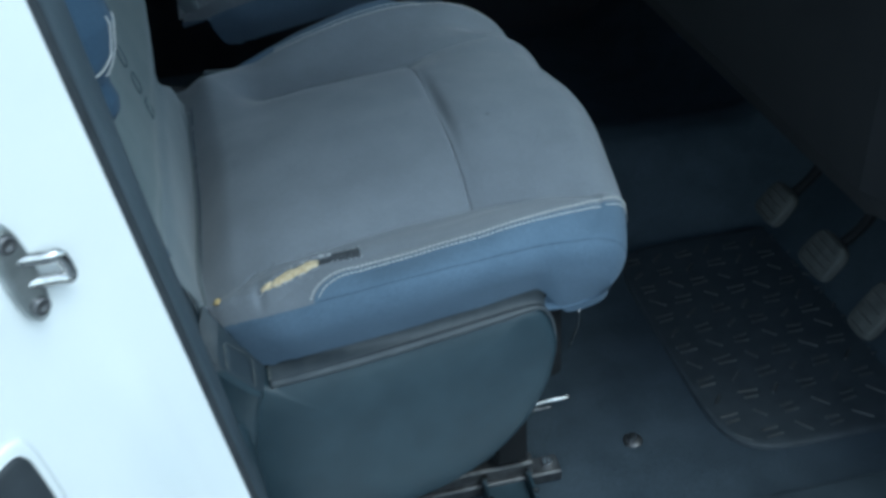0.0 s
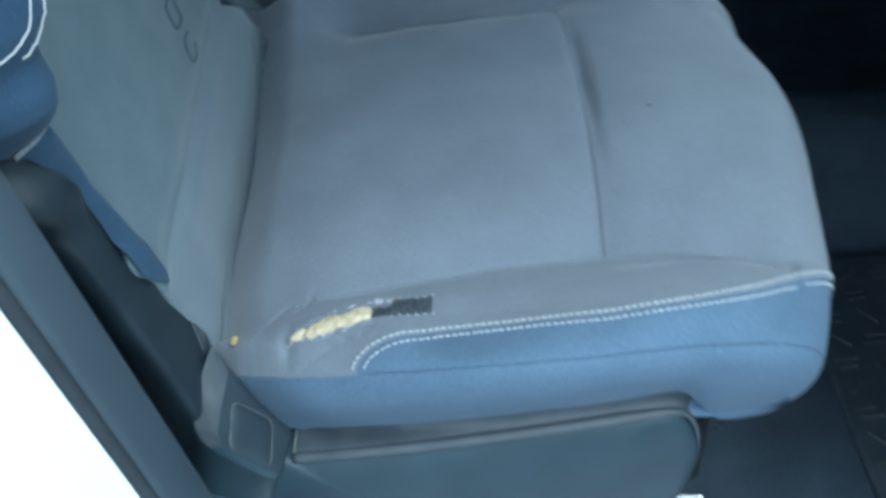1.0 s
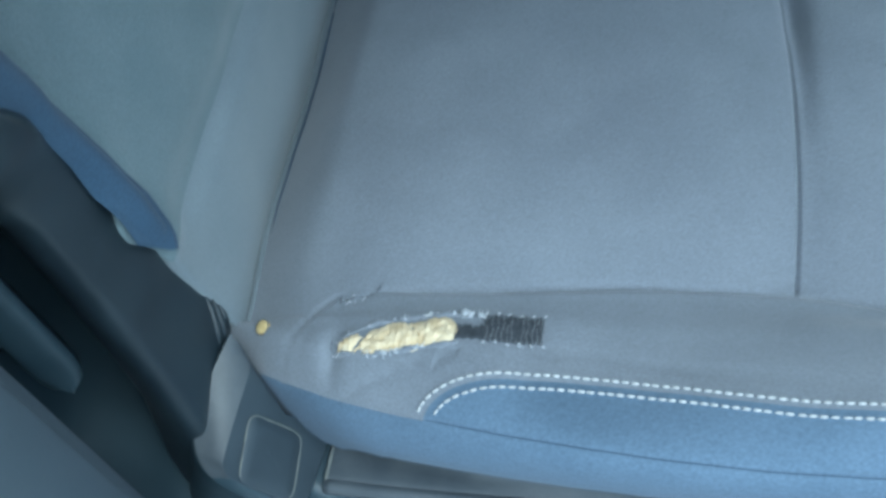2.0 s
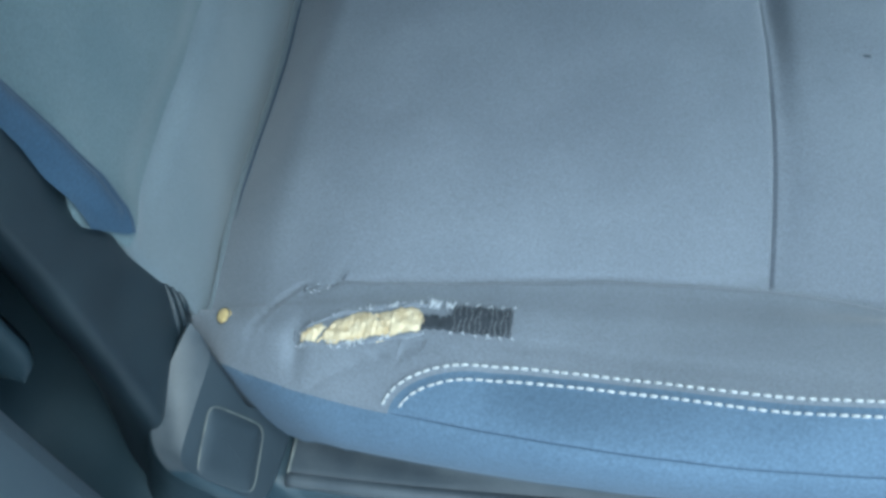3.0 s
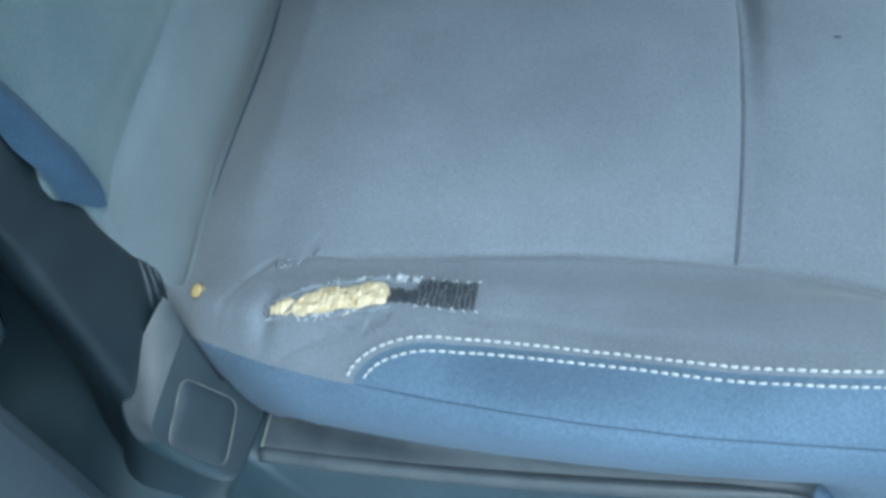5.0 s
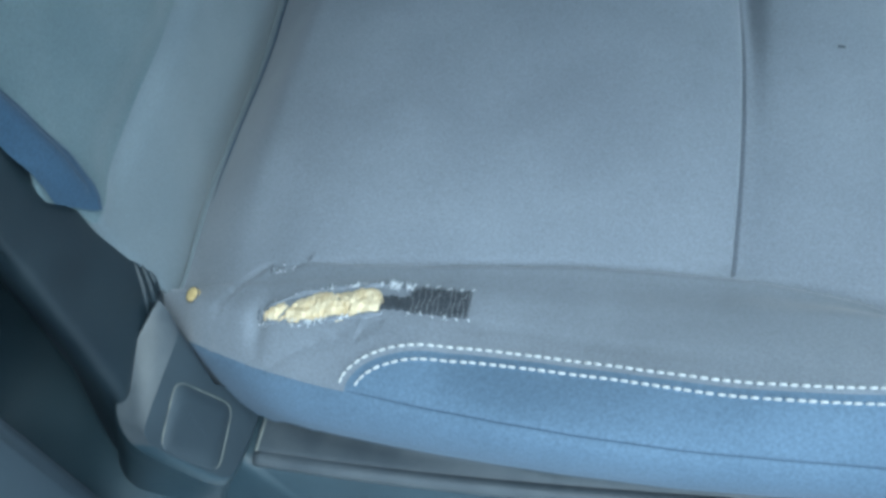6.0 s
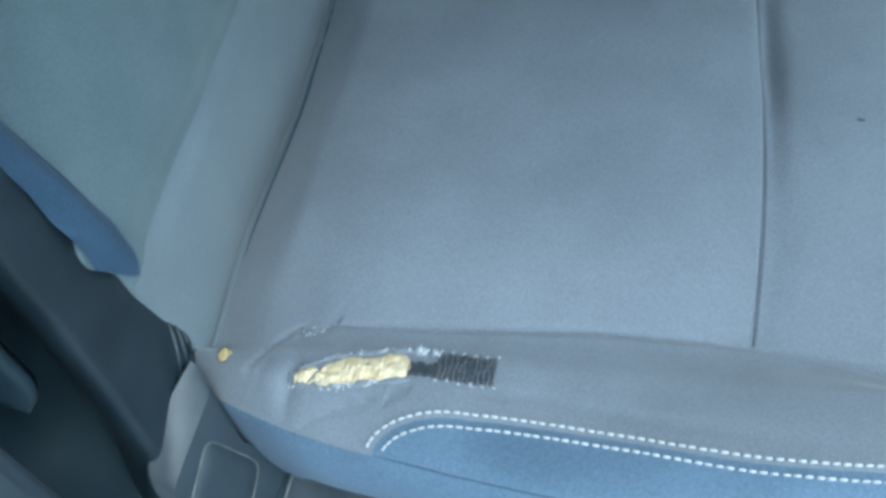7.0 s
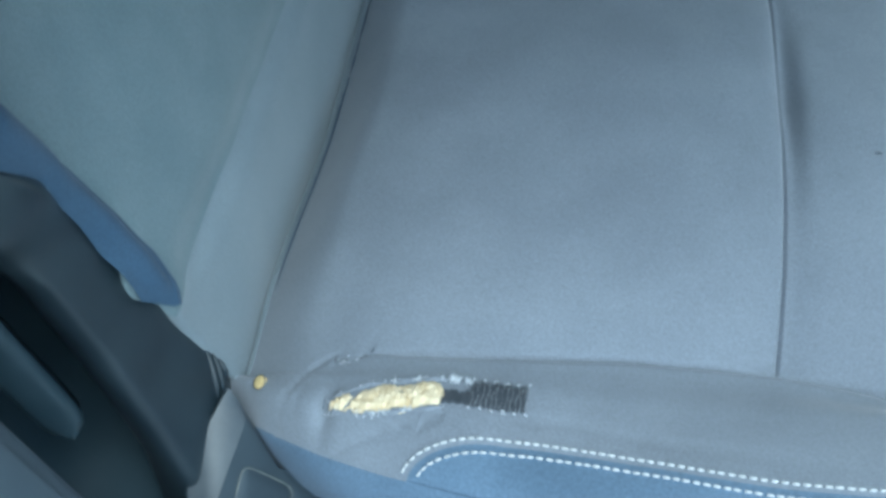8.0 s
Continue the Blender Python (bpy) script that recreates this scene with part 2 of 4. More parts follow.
def car_body():
    car = thing("car", "white car with its front door open, grey cloth interior", "car", (0, 0, 0))
    zs = np.linspace(0.36, 1.45, 40)
    # painted jamb: a flat with a soft step towards the outer skin
    prof = [(0.0, 0.0), (-0.012, -0.010), (-0.040, -0.038), (-0.075, -0.075), (-0.100, -0.105), (-0.120, -0.135), (-0.127, -0.175), (-0.134, -0.22), (-0.160, -0.262), (-0.22, -0.275), (-0.5, -0.28), (-1.2, -0.285)]
    prof = curve_through(prof, 60)
    
    def pressed(a, z):
        """A shallow dished pressing that runs down the jamb below the striker."""
        return -0.005 * math.exp(-((a + 0.071 + 0.10 * (z - 0.92)) / 0.016) ** 2) * float(smooth01((1.0 - z) / 0.06)) + 0.004 * math.exp(-((a + 0.035) / 0.012) ** 2) * float(smooth01((0.93 - z) / 0.08))

    sheet("door_jamb", [[(edge_at(z).x + a + 0.7 * pressed(a, z), edge_at(z).y + b - 0.7 * pressed(a, z), z) for a, b in prof] for z in zs], WHITE_PAINT, car, "glossy white painted door jamb")
    # rubber strip on the jamb's edge
    tube("weather_strip", [tuple(edge_at(z) + Vector((0.001, 0.005, 0))) for z in zs], 0.0045, RUBBER, car, "black rubber weather strip")
    # plastic pillar trim
    rows = []
    for z in zs:
        ox, oy = 0.0042 + 0.0215 * (z - 0.8), 0.0517 - 0.043 * (z - 0.8)
        line = [(0.003, 0.006), (0.3 * ox + 0.006, 0.25 * oy), (0.65 * ox + 0.006, 0.6 * oy), (ox + 0.002, 0.90 * oy), (ox - 0.001, oy), (ox - 0.012, oy + 0.010), (-0.04, oy + 0.022), (-0.14, oy + 0.03)]
        rows.append([(edge_at(z).x + a, edge_at(z).y + b, z) for a, b in curve_through(line, 44)])
    sheet("pillar_trim", rows, PILLAR_PLASTIC, car, "grey grained plastic pillar trim")
    # sill, roof, far side, rear and front
    block("sill", (-0.4, 0.30, 0.22), (1.0, 0.47, 0.385), WHITE_PAINT, car, "white painted door sill", 0.012)
    block("sill_trim", (-0.25, 0.455, 0.372), (0.95, 0.52, 0.398), PLASTIC, car, "grey plastic scuff trim", 0.006)
    block("roof", (-1.6, 0.43, 1.44), (0.44, 2.18, 1.48), ROOF_LINING, car, "pale roof lining", 0.01)
    block("roof_skin", (-1.62, 0.43, 1.484), (0.42, 2.18, 1.502), WHITE_PAINT, car, "white painted roof", 0.008)
    block("far_skin", (-1.62, 2.164, 0.3), (1.0, 2.182, 0.86), WHITE_PAINT, car, "white painted far side", 0.008)
    block("rear_skin", (-1.642, 0.3, 0.3), (-1.624, 2.18, 1.484), WHITE_PAINT, car, "white painted rear end", 0.008)
    block("far_door", (-1.6, 2.10, 0.3), (1.0, 2.16, 0.86), DARK_TRIM, car, "dark far door trim", 0.01)
    block("far_pillar", (-0.42, 2.10, 0.86), (-0.32, 2.16, 1.45), DARK_TRIM, car, "dark far pillar", 0.01)
    block("rear_wall", (-1.62, 0.3, 0.3), (-1.56, 2.16, 1.45), DARK_TRIM, car, "dark rear bulkhead", 0.01)
    block("rear_door", (-1.6, 0.34, 0.3), (-0.45, 0.38, 1.45), DARK_TRIM, car, "dark rear door", 0.01)
    block("firewall", (0.86, 0.42, 0.2), (0.92, 2.16, 1.0), BLACK_PLASTIC, car, "dark bulkhead behind the pedals", 0.01)
    block("dashboard", (0.42, 0.46, 0.805), (1.05, 2.10, 1.08), BLACK_PLASTIC, car, "black plastic dashboard", 0.04)
    block("far_window", (-1.58, 2.12, 0.86), (0.9, 2.126, 1.45), CLEAR_GLASS, car, "clear side window glass", 0.0).visible_shadow = False
    bm = prism_bm([(0.98, 1.06), (0.43, 1.47), (0.425, 1.465), (0.975, 1.055)], 1, 0.42, 2.16, 0.0)
    bm_part("windscreen", bm, CLEAR_GLASS, car, "clear windscreen glass", smooth=False).visible_shadow = False
    # the open door, swung out on its front hinges
    swing = pose(0.86, 0.38, 0.0, 0, 0, -112)
    for name, outline, mat, label, thick in (
            ("open_door", [(0.0, 0.36), (0.0, 0.93), (1.02, 0.97), (1.10, 0.80), (1.06, 0.42), (0.98, 0.34)], BLACK_PLASTIC, "open front door with dark trim", 0.055),
            ("open_door_frame", [(0.06, 0.93), (0.42, 1.36), (0.92, 1.42), (1.02, 0.97), (0.98, 0.97), (0.89, 1.38), (0.44, 1.325), (0.11, 0.933)], WHITE_PAINT, "white window frame of the open door", 0.03)):
        bm = prism_bm([(v, z) for v, z in outline], 1, -thick, 0.0, 0.0)
        bmesh.ops.transform(bm, matrix=swing, verts=bm.verts[:])
        bm_part(name, bm, mat, car, label, smooth=False)
    # flat guide of the belt beside the pillar, round at its foot, and the inner pillar behind it
    foot, way, wide, out = Vector((-0.277, 0.532, 0.797)), Vector((-0.16, -0.097, 1.0)).normalized(), Vector((0.86, 0.51, 0.0)), Vector((0.51, -0.86, 0.0))
    rows = []
    for t in np.linspace(0, 1, 40):
        half = 0.0105 * math.sqrt(max(0.0, 1 - max(0.0, 1 - t * 14) ** 2))
        rows.append([tuple(foot + way * (0.30 * t) + wide * (half * u) + out * (0.004 * math.sqrt(max(0.0, 1 - abs(u) ** 3)) - 0.004)) for u in np.linspace(-1, 1, 18)])
    sheet("belt_guide", rows, SHELL_PLASTIC, car, "dark plastic belt guide", thick=-0.006, away=tuple(out))
    block("inner_pillar", (-0.43, 0.50, 0.38), (-0.347, 0.78, 1.36), INNER_TRIM, car, "dark inner pillar trim", 0.012)
    # shelf of the pillar's foot, which fills the gap beside the seat
    rows = []
    for x, z in curve_through([(-0.342, 0.92), (-0.340, 0.80), (-0.333, 0.735), (-0.312, 0.702), (-0.275, 0.692), (-0.235, 0.690), (-0.205, 0.668), (-0.197, 0.63), (-0.196, 0.50), (-0.196, 0.40)], 40):
        rows.append([(x, y, z - 0.10 * max(0.0, 0.52 - y)) for y in np.linspace(0.455, 0.70, 12)])
    sheet("pillar_foot", rows, SHELL_PLASTIC, car, "grey plastic foot of the pillar trim")
    block("kick_panel", (0.62, 0.44, 0.36), (0.90, 0.47, 0.9), BLACK_PLASTIC, car, "black side kick panel", 0.008)


car_body()


def floor_pan():
    xs, ys = np.linspace(-1.6, 0.92, 90), np.linspace(0.46, 2.16, 66)
    rows = []
    for x in xs:
        row = []
        for y in ys:
            z = 0.368 + 0.22 * smooth01((x - 0.66) / 0.22)
            z += 0.17 * smooth01((y - 1.11) / 0.05) * smooth01((1.30 - y) / 0.05)
            z += 0.003 * noise.noise(Vector((x * 7, y * 7, 0.3)))
            row.append((x, y, z))
        rows.append(row)
    tagged(sheet("floor", rows, CARPET, None, thick=-0.02, away=(0, 0, 1)), "dark grey worn floor carpet of the car", "floor", kind="structure")


floor_pan()


# ---- driver's seat: cushion ----
MID = 0.821


def below(x, a):
    return np.clip(a - x, 0, 2)


def above(x, a):
    return np.clip(x - a, 0, 2)


def hem_y(x):
    q = np.clip(x, -0.215, 0.17)
    return 0.5279 - 0.0859 * q + 0.9716 * q ** 2 + 1.39 * q ** 3 - 6.17 * q ** 4 - 55.0 * q ** 5 + 0.45 * below(x, -0.215) + 3.0 * above(x, 0.14) ** 2


def hem_z(x):
    q = np.clip(x, -0.215, 0.17)
    return 0.8135 + 0.1669 * q - 0.815 * q ** 2 - 1.124 * q ** 3 - 0.889 * q ** 4 - 0.4 * below(x, -0.215) - 0.25 * above(x, 0.17)


def corner_lift(x):
    """The blue panel's round rear corner: 0 on the hem, 1 where the edge runs along the crest."""
    return np.sqrt(np.clip(1 - np.clip((-0.066 - x) / 0.0455, 0, 1) ** 2, 0, 1))


def shoulder_y(x):
    q = np.maximum(x, -0.066)
    full = 0.5609 - 0.1317 * q - 0.3606 * q ** 2 + 9.733 * q ** 3
    rear = smooth01((-0.066 - x) / 0.05)
    return full * (1 - rear) + rear * (hem_y(x) + np.maximum(0.012, 0.028 + 0.115 * (x + 0.066)))


def shoulder_z(x):
    q = np.maximum(x, -0.066)
    full = 0.8169 + 0.2463 * q + 0.436 * q * q - 8.8 * q ** 3
    rear = smooth01((-0.066 - x) / 0.05)
    return full * (1 - rear) + rear * (hem_z(x) + np.minimum(0.0185, 0.008 - 0.080 * (x + 0.066)))


def crest_y(x):
    """The edge of the blue side panel."""
    return hem_y(x) + (shoulder_y(x) - hem_y(x)) * corner_lift(x)


def seam_y(x):
    q = np.clip(x, -0.11, 0.2)
    bent = 0.631 + 0.0849 * q - 0.3513 * q ** 2 - 3.631 * q ** 3 - 8.0 * q ** 4 - 0.05 * below(x, -0.11)
    return np.maximum(bent, shoulder_y(np.maximum(x, -0.066)) + 0.012)


def far_seam_y(x):
    return 0.991 + 3.5 * below(x, -0.12) ** 2 + 1.5 * above(x, 0.10) ** 2


def seam_z(x):
    return 0.807 + 0.05 * x - 0.5 * below(x, 0) ** 2 - 0.9 * above(x, 0.13) ** 2


def low_y(x):
    q = np.clip(x, -0.215, 0.12)
    return 0.549 - 0.0502 * q + 0.5487 * q ** 2 + 0.012 * smooth01((x - 0.115) / 0.05)


def low_z(x):
    q = np.clip(x, -0.215, 0.17)
    rear = 0.062 * np.clip((-0.17 - x) / 0.042, 0, 1) ** 2.6
    return 0.7376 + 0.1899 * q - 0.2859 * q ** 2 - 0.563 * q ** 3 + rear - 0.050 * smooth01((x - 0.108) / 0.045)


def band_y(x):
    return 0.5 * (hem_y(x) + low_y(x)) - 0.0125 * smooth01((x + 0.215) / 0.08)


def band_z(x):
    return 0.62 * hem_z(x) + 0.38 * low_z(x)


def flat(v):
    return lambda x: v + 0 * x


def far(f):
    return lambda x: 2 * MID - f(x)


def over(f, v):
    return lambda x: f(x) + v


def mid_z(x):
    return 0.45 * shoulder_z(np.maximum(x, -0.066)) + 0.55 * seam_z(x) - 0.62 * below(x, -0.045) ** 2


# across the cushion: y, z, how far the nose is drawn back, and the radius of its roll
RAILS = [
    (low_y, low_z, 0.024, 0.044),
    (band_y, band_z, 0.016, 0.050),
    (hem_y, hem_z, 0.000, 0.050),
    (shoulder_y, shoulder_z, 0.0, 0.042),
    (lambda x: np.maximum(0.598 + 0.10 * above(x, 0.05), 0.5 * (shoulder_y(x) + seam_y(x))), mid_z, 0.0, 0.046),
    (seam_y, seam_z, 0.0, 0.05),
    (flat(0.70), over(seam_z, 0.015), 0.0, 0.055),
    (flat(MID), over(seam_z, 0.026), 0.0, 0.055),
    (flat(0.94), lambda x: seam_z(x) + 0.022 + 0.018 * smooth01((-0.13 - x) / 0.09), 0.0, 0.055),
    (far_seam_y, lambda x: seam_z(x) + 0.006 + 0.050 * smooth01((-0.13 - x) / 0.09) + 0.020 * smooth01((x - 0.02) / 0.12), -0.048, 0.080),
    (flat(1.045), lambda x: mid_z(x) + 0.020 + 0.030 * smooth01((-0.13 - x) / 0.09) - 0.8 * above(x, 0.08) ** 2, -0.050, 0.105),
    (lambda x: 2 * MID - shoulder_y(np.maximum(x, -0.066)), lambda x: 0.863 + 0.020 * smooth01((-0.13 - x) / 0.07) - 1.15 * below(x, 0.07) ** 2 - 2.6 * above(x, 0.07) ** 2, -0.060, 0.120),
    (far(hem_y), over(hem_z, 0.03), 0.0, 0.10),
    (far(low_y), flat(0.70), 0.0, 0.055),
]


def split_x(y):
    """The cross seam between the centre and thigh panels bows a little forwards in the middle."""
    return 0.0679 - 0.14 * (np.clip(y, 0.6, 1.04) - 0.76) ** 2


BACK_N, FRONT_N, NOSE_N, PER = 190, 60, 40, 16
FLOOR_Z = 0.660


def front_x(y):
    return 0.262 - 0.50 * (y - 0.84) ** 2 - 4.0 * np.clip(0.60 - y, 0, 1) ** 2 - 2.3 * np.clip(y - 0.86, 0, 1) ** 2


def crease_x(y):
    return np.interp(y, [0.58, 0.62, 0.66, 0.70, 0.80, 0.90, 0.95, 1.0, 1.06], [-0.221, -0.2245, -0.2290, -0.2315, -0.2315, -0.2325, -0.2375, -0.2425, -0.2460])


def crease_drop(y):
    """How far the cushion rolls down into the crease under the backrest."""
    return np.interp(y, [0.55, 0.60, 0.64, 0.70, 0.82, 0.94, 0.99, 1.06], [0.005, 0.008, 0.019, 0.034, 0.040, 0.029, 0.022, 0.022])


def eased(n):
    t = np.linspace(0, 1, n)
    return 1 - (1 - t) ** 1.6


def cushion_grid():
    """The cushion's skin: rows from the crease over the top and round the nose, columns across from rail to rail."""
    rail_pts = []
    for k, (yf, zf, draw, roll) in enumerate(RAILS):
        y_guess = float(yf(np.array(0.05)))
        xb, xe = crease_x(y_guess) - 0.035, front_x(float(yf(np.array(0.20)))) - roll - draw
        sx = float(split_x(y_guess))
        xs = np.concatenate([np.linspace(xb, -0.1125, 50)[:-1], -0.1125 + 0.0465 * np.linspace(0, 1, 62)[:-1] ** 1.7, -0.066 + (sx + 0.066) * eased(BACK_N - 110), (sx + (xe - sx) * (1 - eased(FRONT_N)[::-1]))[1:]])
        top = np.stack([xs, yf(xs), zf(xs)], 1)
        sink = 0.86 * smooth01((crease_x(y_guess) + 0.046 - xs) / 0.053) + 0.25 * smooth01((crease_x(y_guess) + 0.085 - xs) / 0.095)
        top[:, 2] -= crease_drop(y_guess) * sink
        ze, ye = top[-1, 2], top[-1, 1]
        rz = (ze - FLOOR_Z - 0.060 * float(smooth01((0.66 - ye) / 0.09))) / 2
        if k == 0:
            rz = -0.014
        ang = np.radians(np.linspace(90, -115, NOSE_N))[1:]
        inward = (0.012, 0.022, 0.038, 0.070, 0.066, 0.055, 0.034)[k] if k < 7 else 0.02 * (MID - ye) / 0.27
        nose = np.stack([xe + roll * np.cos(ang), ye + inward * ((1 - np.sin(ang)) * 0.5) ** (0.75 if k in (3, 4) else 1.0), ze - rz + rz * np.sin(ang)], 1)
        rail_pts.append(np.vstack([top, nose]))
    rail_pts = np.array(rail_pts)
    n_rail, n_row = rail_pts.shape[:2]
    ext = np.concatenate([2 * rail_pts[:1] - rail_pts[1:2], rail_pts, 2 * rail_pts[-1:] - rail_pts[-2:-1]])
    cols = []
    for i in range(n_rail - 1):
        a, b, c, d = ext[i], ext[i + 1], ext[i + 2], ext[i + 3]
        ts = 0.5 - 0.5 * np.cos(np.linspace(0, math.pi, PER + 1))
        # the blue panel's edge runs up from the hem round its corner to the shoulder, and the columns follow it
        if i == 2:
            edge_at_row = np.maximum(corner_lift(rail_pts[3, :, 0]), 0.004)[:, None]
        for f in ts[:-1] if i < n_rail - 2 else ts:
            if i == 2:
                f = f * edge_at_row
            elif i == 3:
                s_ = edge_at_row + (2 - edge_at_row) * f
                f = s_ - 1
                low = f < 0
                e0, e1, e2, e3 = [np.where(low, p_, q_) for p_, q_ in zip((ext[2], ext[3], ext[4], ext[5]), (ext[3], ext[4], ext[5], ext[6]))]
                f = np.where(low, s_, f)
                a, b, c, d = e0, e1, e2, e3
            cols.append(0.5 * (2 * b + (c - a) * f + (2 * a - 5 * b + 4 * c - d) * f * f + (3 * b - a - 3 * c + d) * f ** 3))
    grid = np.array(cols).transpose(1, 0, 2)
    x, y = grid[..., 0], grid[..., 1]
    top_row = np.arange(grid.shape[0])[:, None] < BACK_N + FRONT_N - 1
    inside = smooth01((y - seam_y(x)) / 0.004) * smooth01((far_seam_y(x) - y) / 0.004)
    cross = (x - split_x(y)) * top_row + 9 * ~top_row
    slack = 0.06 + 0.94 * np.exp(-((y - 0.84) / 0.075) ** 2)
    dip = inside * (0.0022 * np.exp(-(cross / 0.0011) ** 2) + 0.0030 * np.exp(-(cross / 0.020) ** 2) + 0.0092 * slack * np.exp(-((cross - 0.0045) / 0.0070) ** 2))
    for line, deep in ((seam_y(x), 1.0), (far_seam_y(x), 0.8)):
        dip += deep * top_row * smooth01((x + 0.16) / 0.06) * (0.0036 * np.exp(-((y - line) / 0.0016) ** 2) + 0.0022 * np.exp(-((y - line) / 0.012) ** 2))
    # a long fold on the worn bolster, and faint creases round the rear corner
    dip += top_row * 0.0011 * smooth01((x + 0.075) / 0.03) * smooth01((0.19 - x) / 0.04) * np.exp(-((y - crest_y(x) - 0.0155 - 0.03 * below(x, 0)) / 0.0022) ** 2)
    for line, deep, wide in (
            ([(-0.1905, 0.569), (-0.191, 0.581), (-0.187, 0.592), (-0.179, 0.606), (-0.168, 0.6165)], 0.0020, 0.0012),
            ([(-0.2115, 0.602), (-0.2098, 0.590), (-0.206, 0.580)], 0.0022, 0.0011),
            ([(-0.181, 0.572), (-0.183, 0.584), (-0.178, 0.596)], 0.0013, 0.0013),
            ([(-0.153, 0.562), (-0.1337, 0.568), (-0.1152, 0.573), (-0.100, 0.577)], 0.0017, 0.0013),
            ([(-0.150, 0.618), (-0.147, 0.629)], 0.0016, 0.0010), ([(-0.163, 0.610), (-0.1655, 0.622)], 0.0014, 0.0009),
            ([(-0.160, 0.6115), (-0.1457, 0.6185), (-0.118, 0.6205)], 0.0010, 0.0014)):
        near = np.full_like(x, 9.0)
        for (ax, ay), (bx, by) in zip(line, line[1:]):
            f = np.clip(((x - ax) * (bx - ax) + (y - ay) * (by - ay)) / ((bx - ax) ** 2 + (by - ay) ** 2), 0, 1)
            near = np.minimum(near, np.hypot(x - ax - f * (bx - ax), y - ay - f * (by - ay)))
        dip += top_row * deep * np.exp(-(near / wide) ** 2)
    # the sagging, worn rear corner round the tear
    dip += top_row * (0.0050 * np.exp(-((x + 0.163) / 0.0045) ** 2 - ((y - 0.581) / 0.012) ** 2) - 0.003 * np.exp(-((x + 0.12) / 0.05) ** 2 - ((y - 0.598) / 0.018) ** 2))
    soft = np.zeros_like(x)
    for i in range(grid.shape[0]):
        for j in range(grid.shape[1]):
            soft[i, j] = 0.0013 * noise.noise(Vector((x[i, j] * 11, y[i, j] * 11, 4.0))) + 0.0009 * noise.noise(Vector((x[i, j] * 34, y[i, j] * 30, 9.0)))
    grid[..., 2] += soft - dip
    for k, inward in ((2, 1), (len(RAILS) - 2, -1)):
        for j, depth in ((-2, 0.0003), (-1, 0.0008), (0, 0.0012), (1, 0.0008), (2, 0.0003)):
            grid[:BACK_N + FRONT_N + 12, k * PER + j, 1] += inward * depth
    return grid


CUSHION = cushion_grid()


def seat_cushion(seat):
    g, row = CUSHION, BACK_N - 1
    c = [i * PER for i in range(len(RAILS))]
    nrm = np.zeros_like(g)
    nrm[:, c[3]:c[11] + 1] = grid_normals(g[:, c[3]:c[11] + 1])
    if nrm[60, 6 * PER, 2] < 0:
        nrm = -nrm

    def cut(name, r, k, mat, label=""):
        sheet(name, g[r, k], mat, seat, label, normals=None if mat is BLUE_CLOTH else nrm[r, k])

    every = slice(None)
    cut("side_band", every, slice(c[0], c[2] + 1), BLUE_CLOTH, "blue cloth lower band")
    cut("side_panel", every, slice(c[2], c[3] + 1), BLUE_CLOTH, "blue cloth side panel")
    cut("bolster", every, slice(c[3], c[5] + 1), GREY_CLOTH, "grey cloth bolster, worn and torn")
    cut("centre_panel", slice(0, row + 1), slice(c[5], c[9] + 1), GREY_CLOTH, "plain grey cloth centre panel")
    cut("front_panel", slice(row, None), slice(c[5], c[9] + 1), GREY_CLOTH, "plain grey cloth thigh panel")
    cut("bolster", every, slice(c[9], c[11] + 1), GREY_CLOTH)
    cut("side_panel", every, slice(c[11], c[12] + 1), BLUE_CLOTH)
    cut("side_band", every, slice(c[12], c[13] + 1), BLUE_CLOTH)


def on_cushion(x, y):
    """The cushion's height at a place on its top."""
    top = CUSHION[:BACK_N + FRONT_N + 8, 2 * PER:12 * PER]
    d = (top[..., 0] - x) ** 2 + (top[..., 1] - y) ** 2
    i, j = np.unravel_index(np.argmin(d), d.shape)
    return float(top[i, j, 2])


def stitch_row(seat, name, line, label, pitch=0.0046, length=0.0034, width=0.00068):
    """A row of short raised stitches along a line on the cloth."""
    pts = np.asarray(line)
    run = np.concatenate([[0], np.cumsum(np.linalg.norm(np.diff(pts, axis=0), axis=1))])
    verts, faces = [], []
    for s in np.arange(0.001, run[-1] - length, pitch):
        s += random.uniform(-0.0003, 0.0003)
        a = np.array([np.interp(s, run, pts[:, k]) for k in range(3)])
        b = np.array([np.interp(s + length, run, pts[:, k]) for k in range(3)])
        d = (b - a) / np.linalg.norm(b - a)
        side = np.cross(d, (0, -0.3, 0.95))
        side /= np.linalg.norm(side)
        up = np.cross(side, d)
        k = len(verts)
        w = width * random.uniform(0.85, 1.1)
        for f, h in ((0, 0.2), (0.2, 0.9), (0.5, 1.0), (0.8, 0.9), (1, 0.2)):
            p = a + (b - a) * f
            verts += [p - side * w * (0.6 + 0.4 * h) - up * 0.0006, p - side * w * 0.5 + up * 0.0009 * h, p + side * w * 0.5 + up * 0.0009 * h, p + side * w * (0.6 + 0.4 * h) - up * 0.0006]
        for r in range(4):
            faces += [(k + r * 4 + q, k + r * 4 + q + 1, k + r * 4 + q + 5, k + r * 4 + q + 4) for q in range(3)]
        faces += [(k, k + 1, k + 2, k + 3), (k + 16, k + 17, k + 18, k + 19)]
    part_of(seat, name, as_mesh(name, verts, faces, THREAD), label)


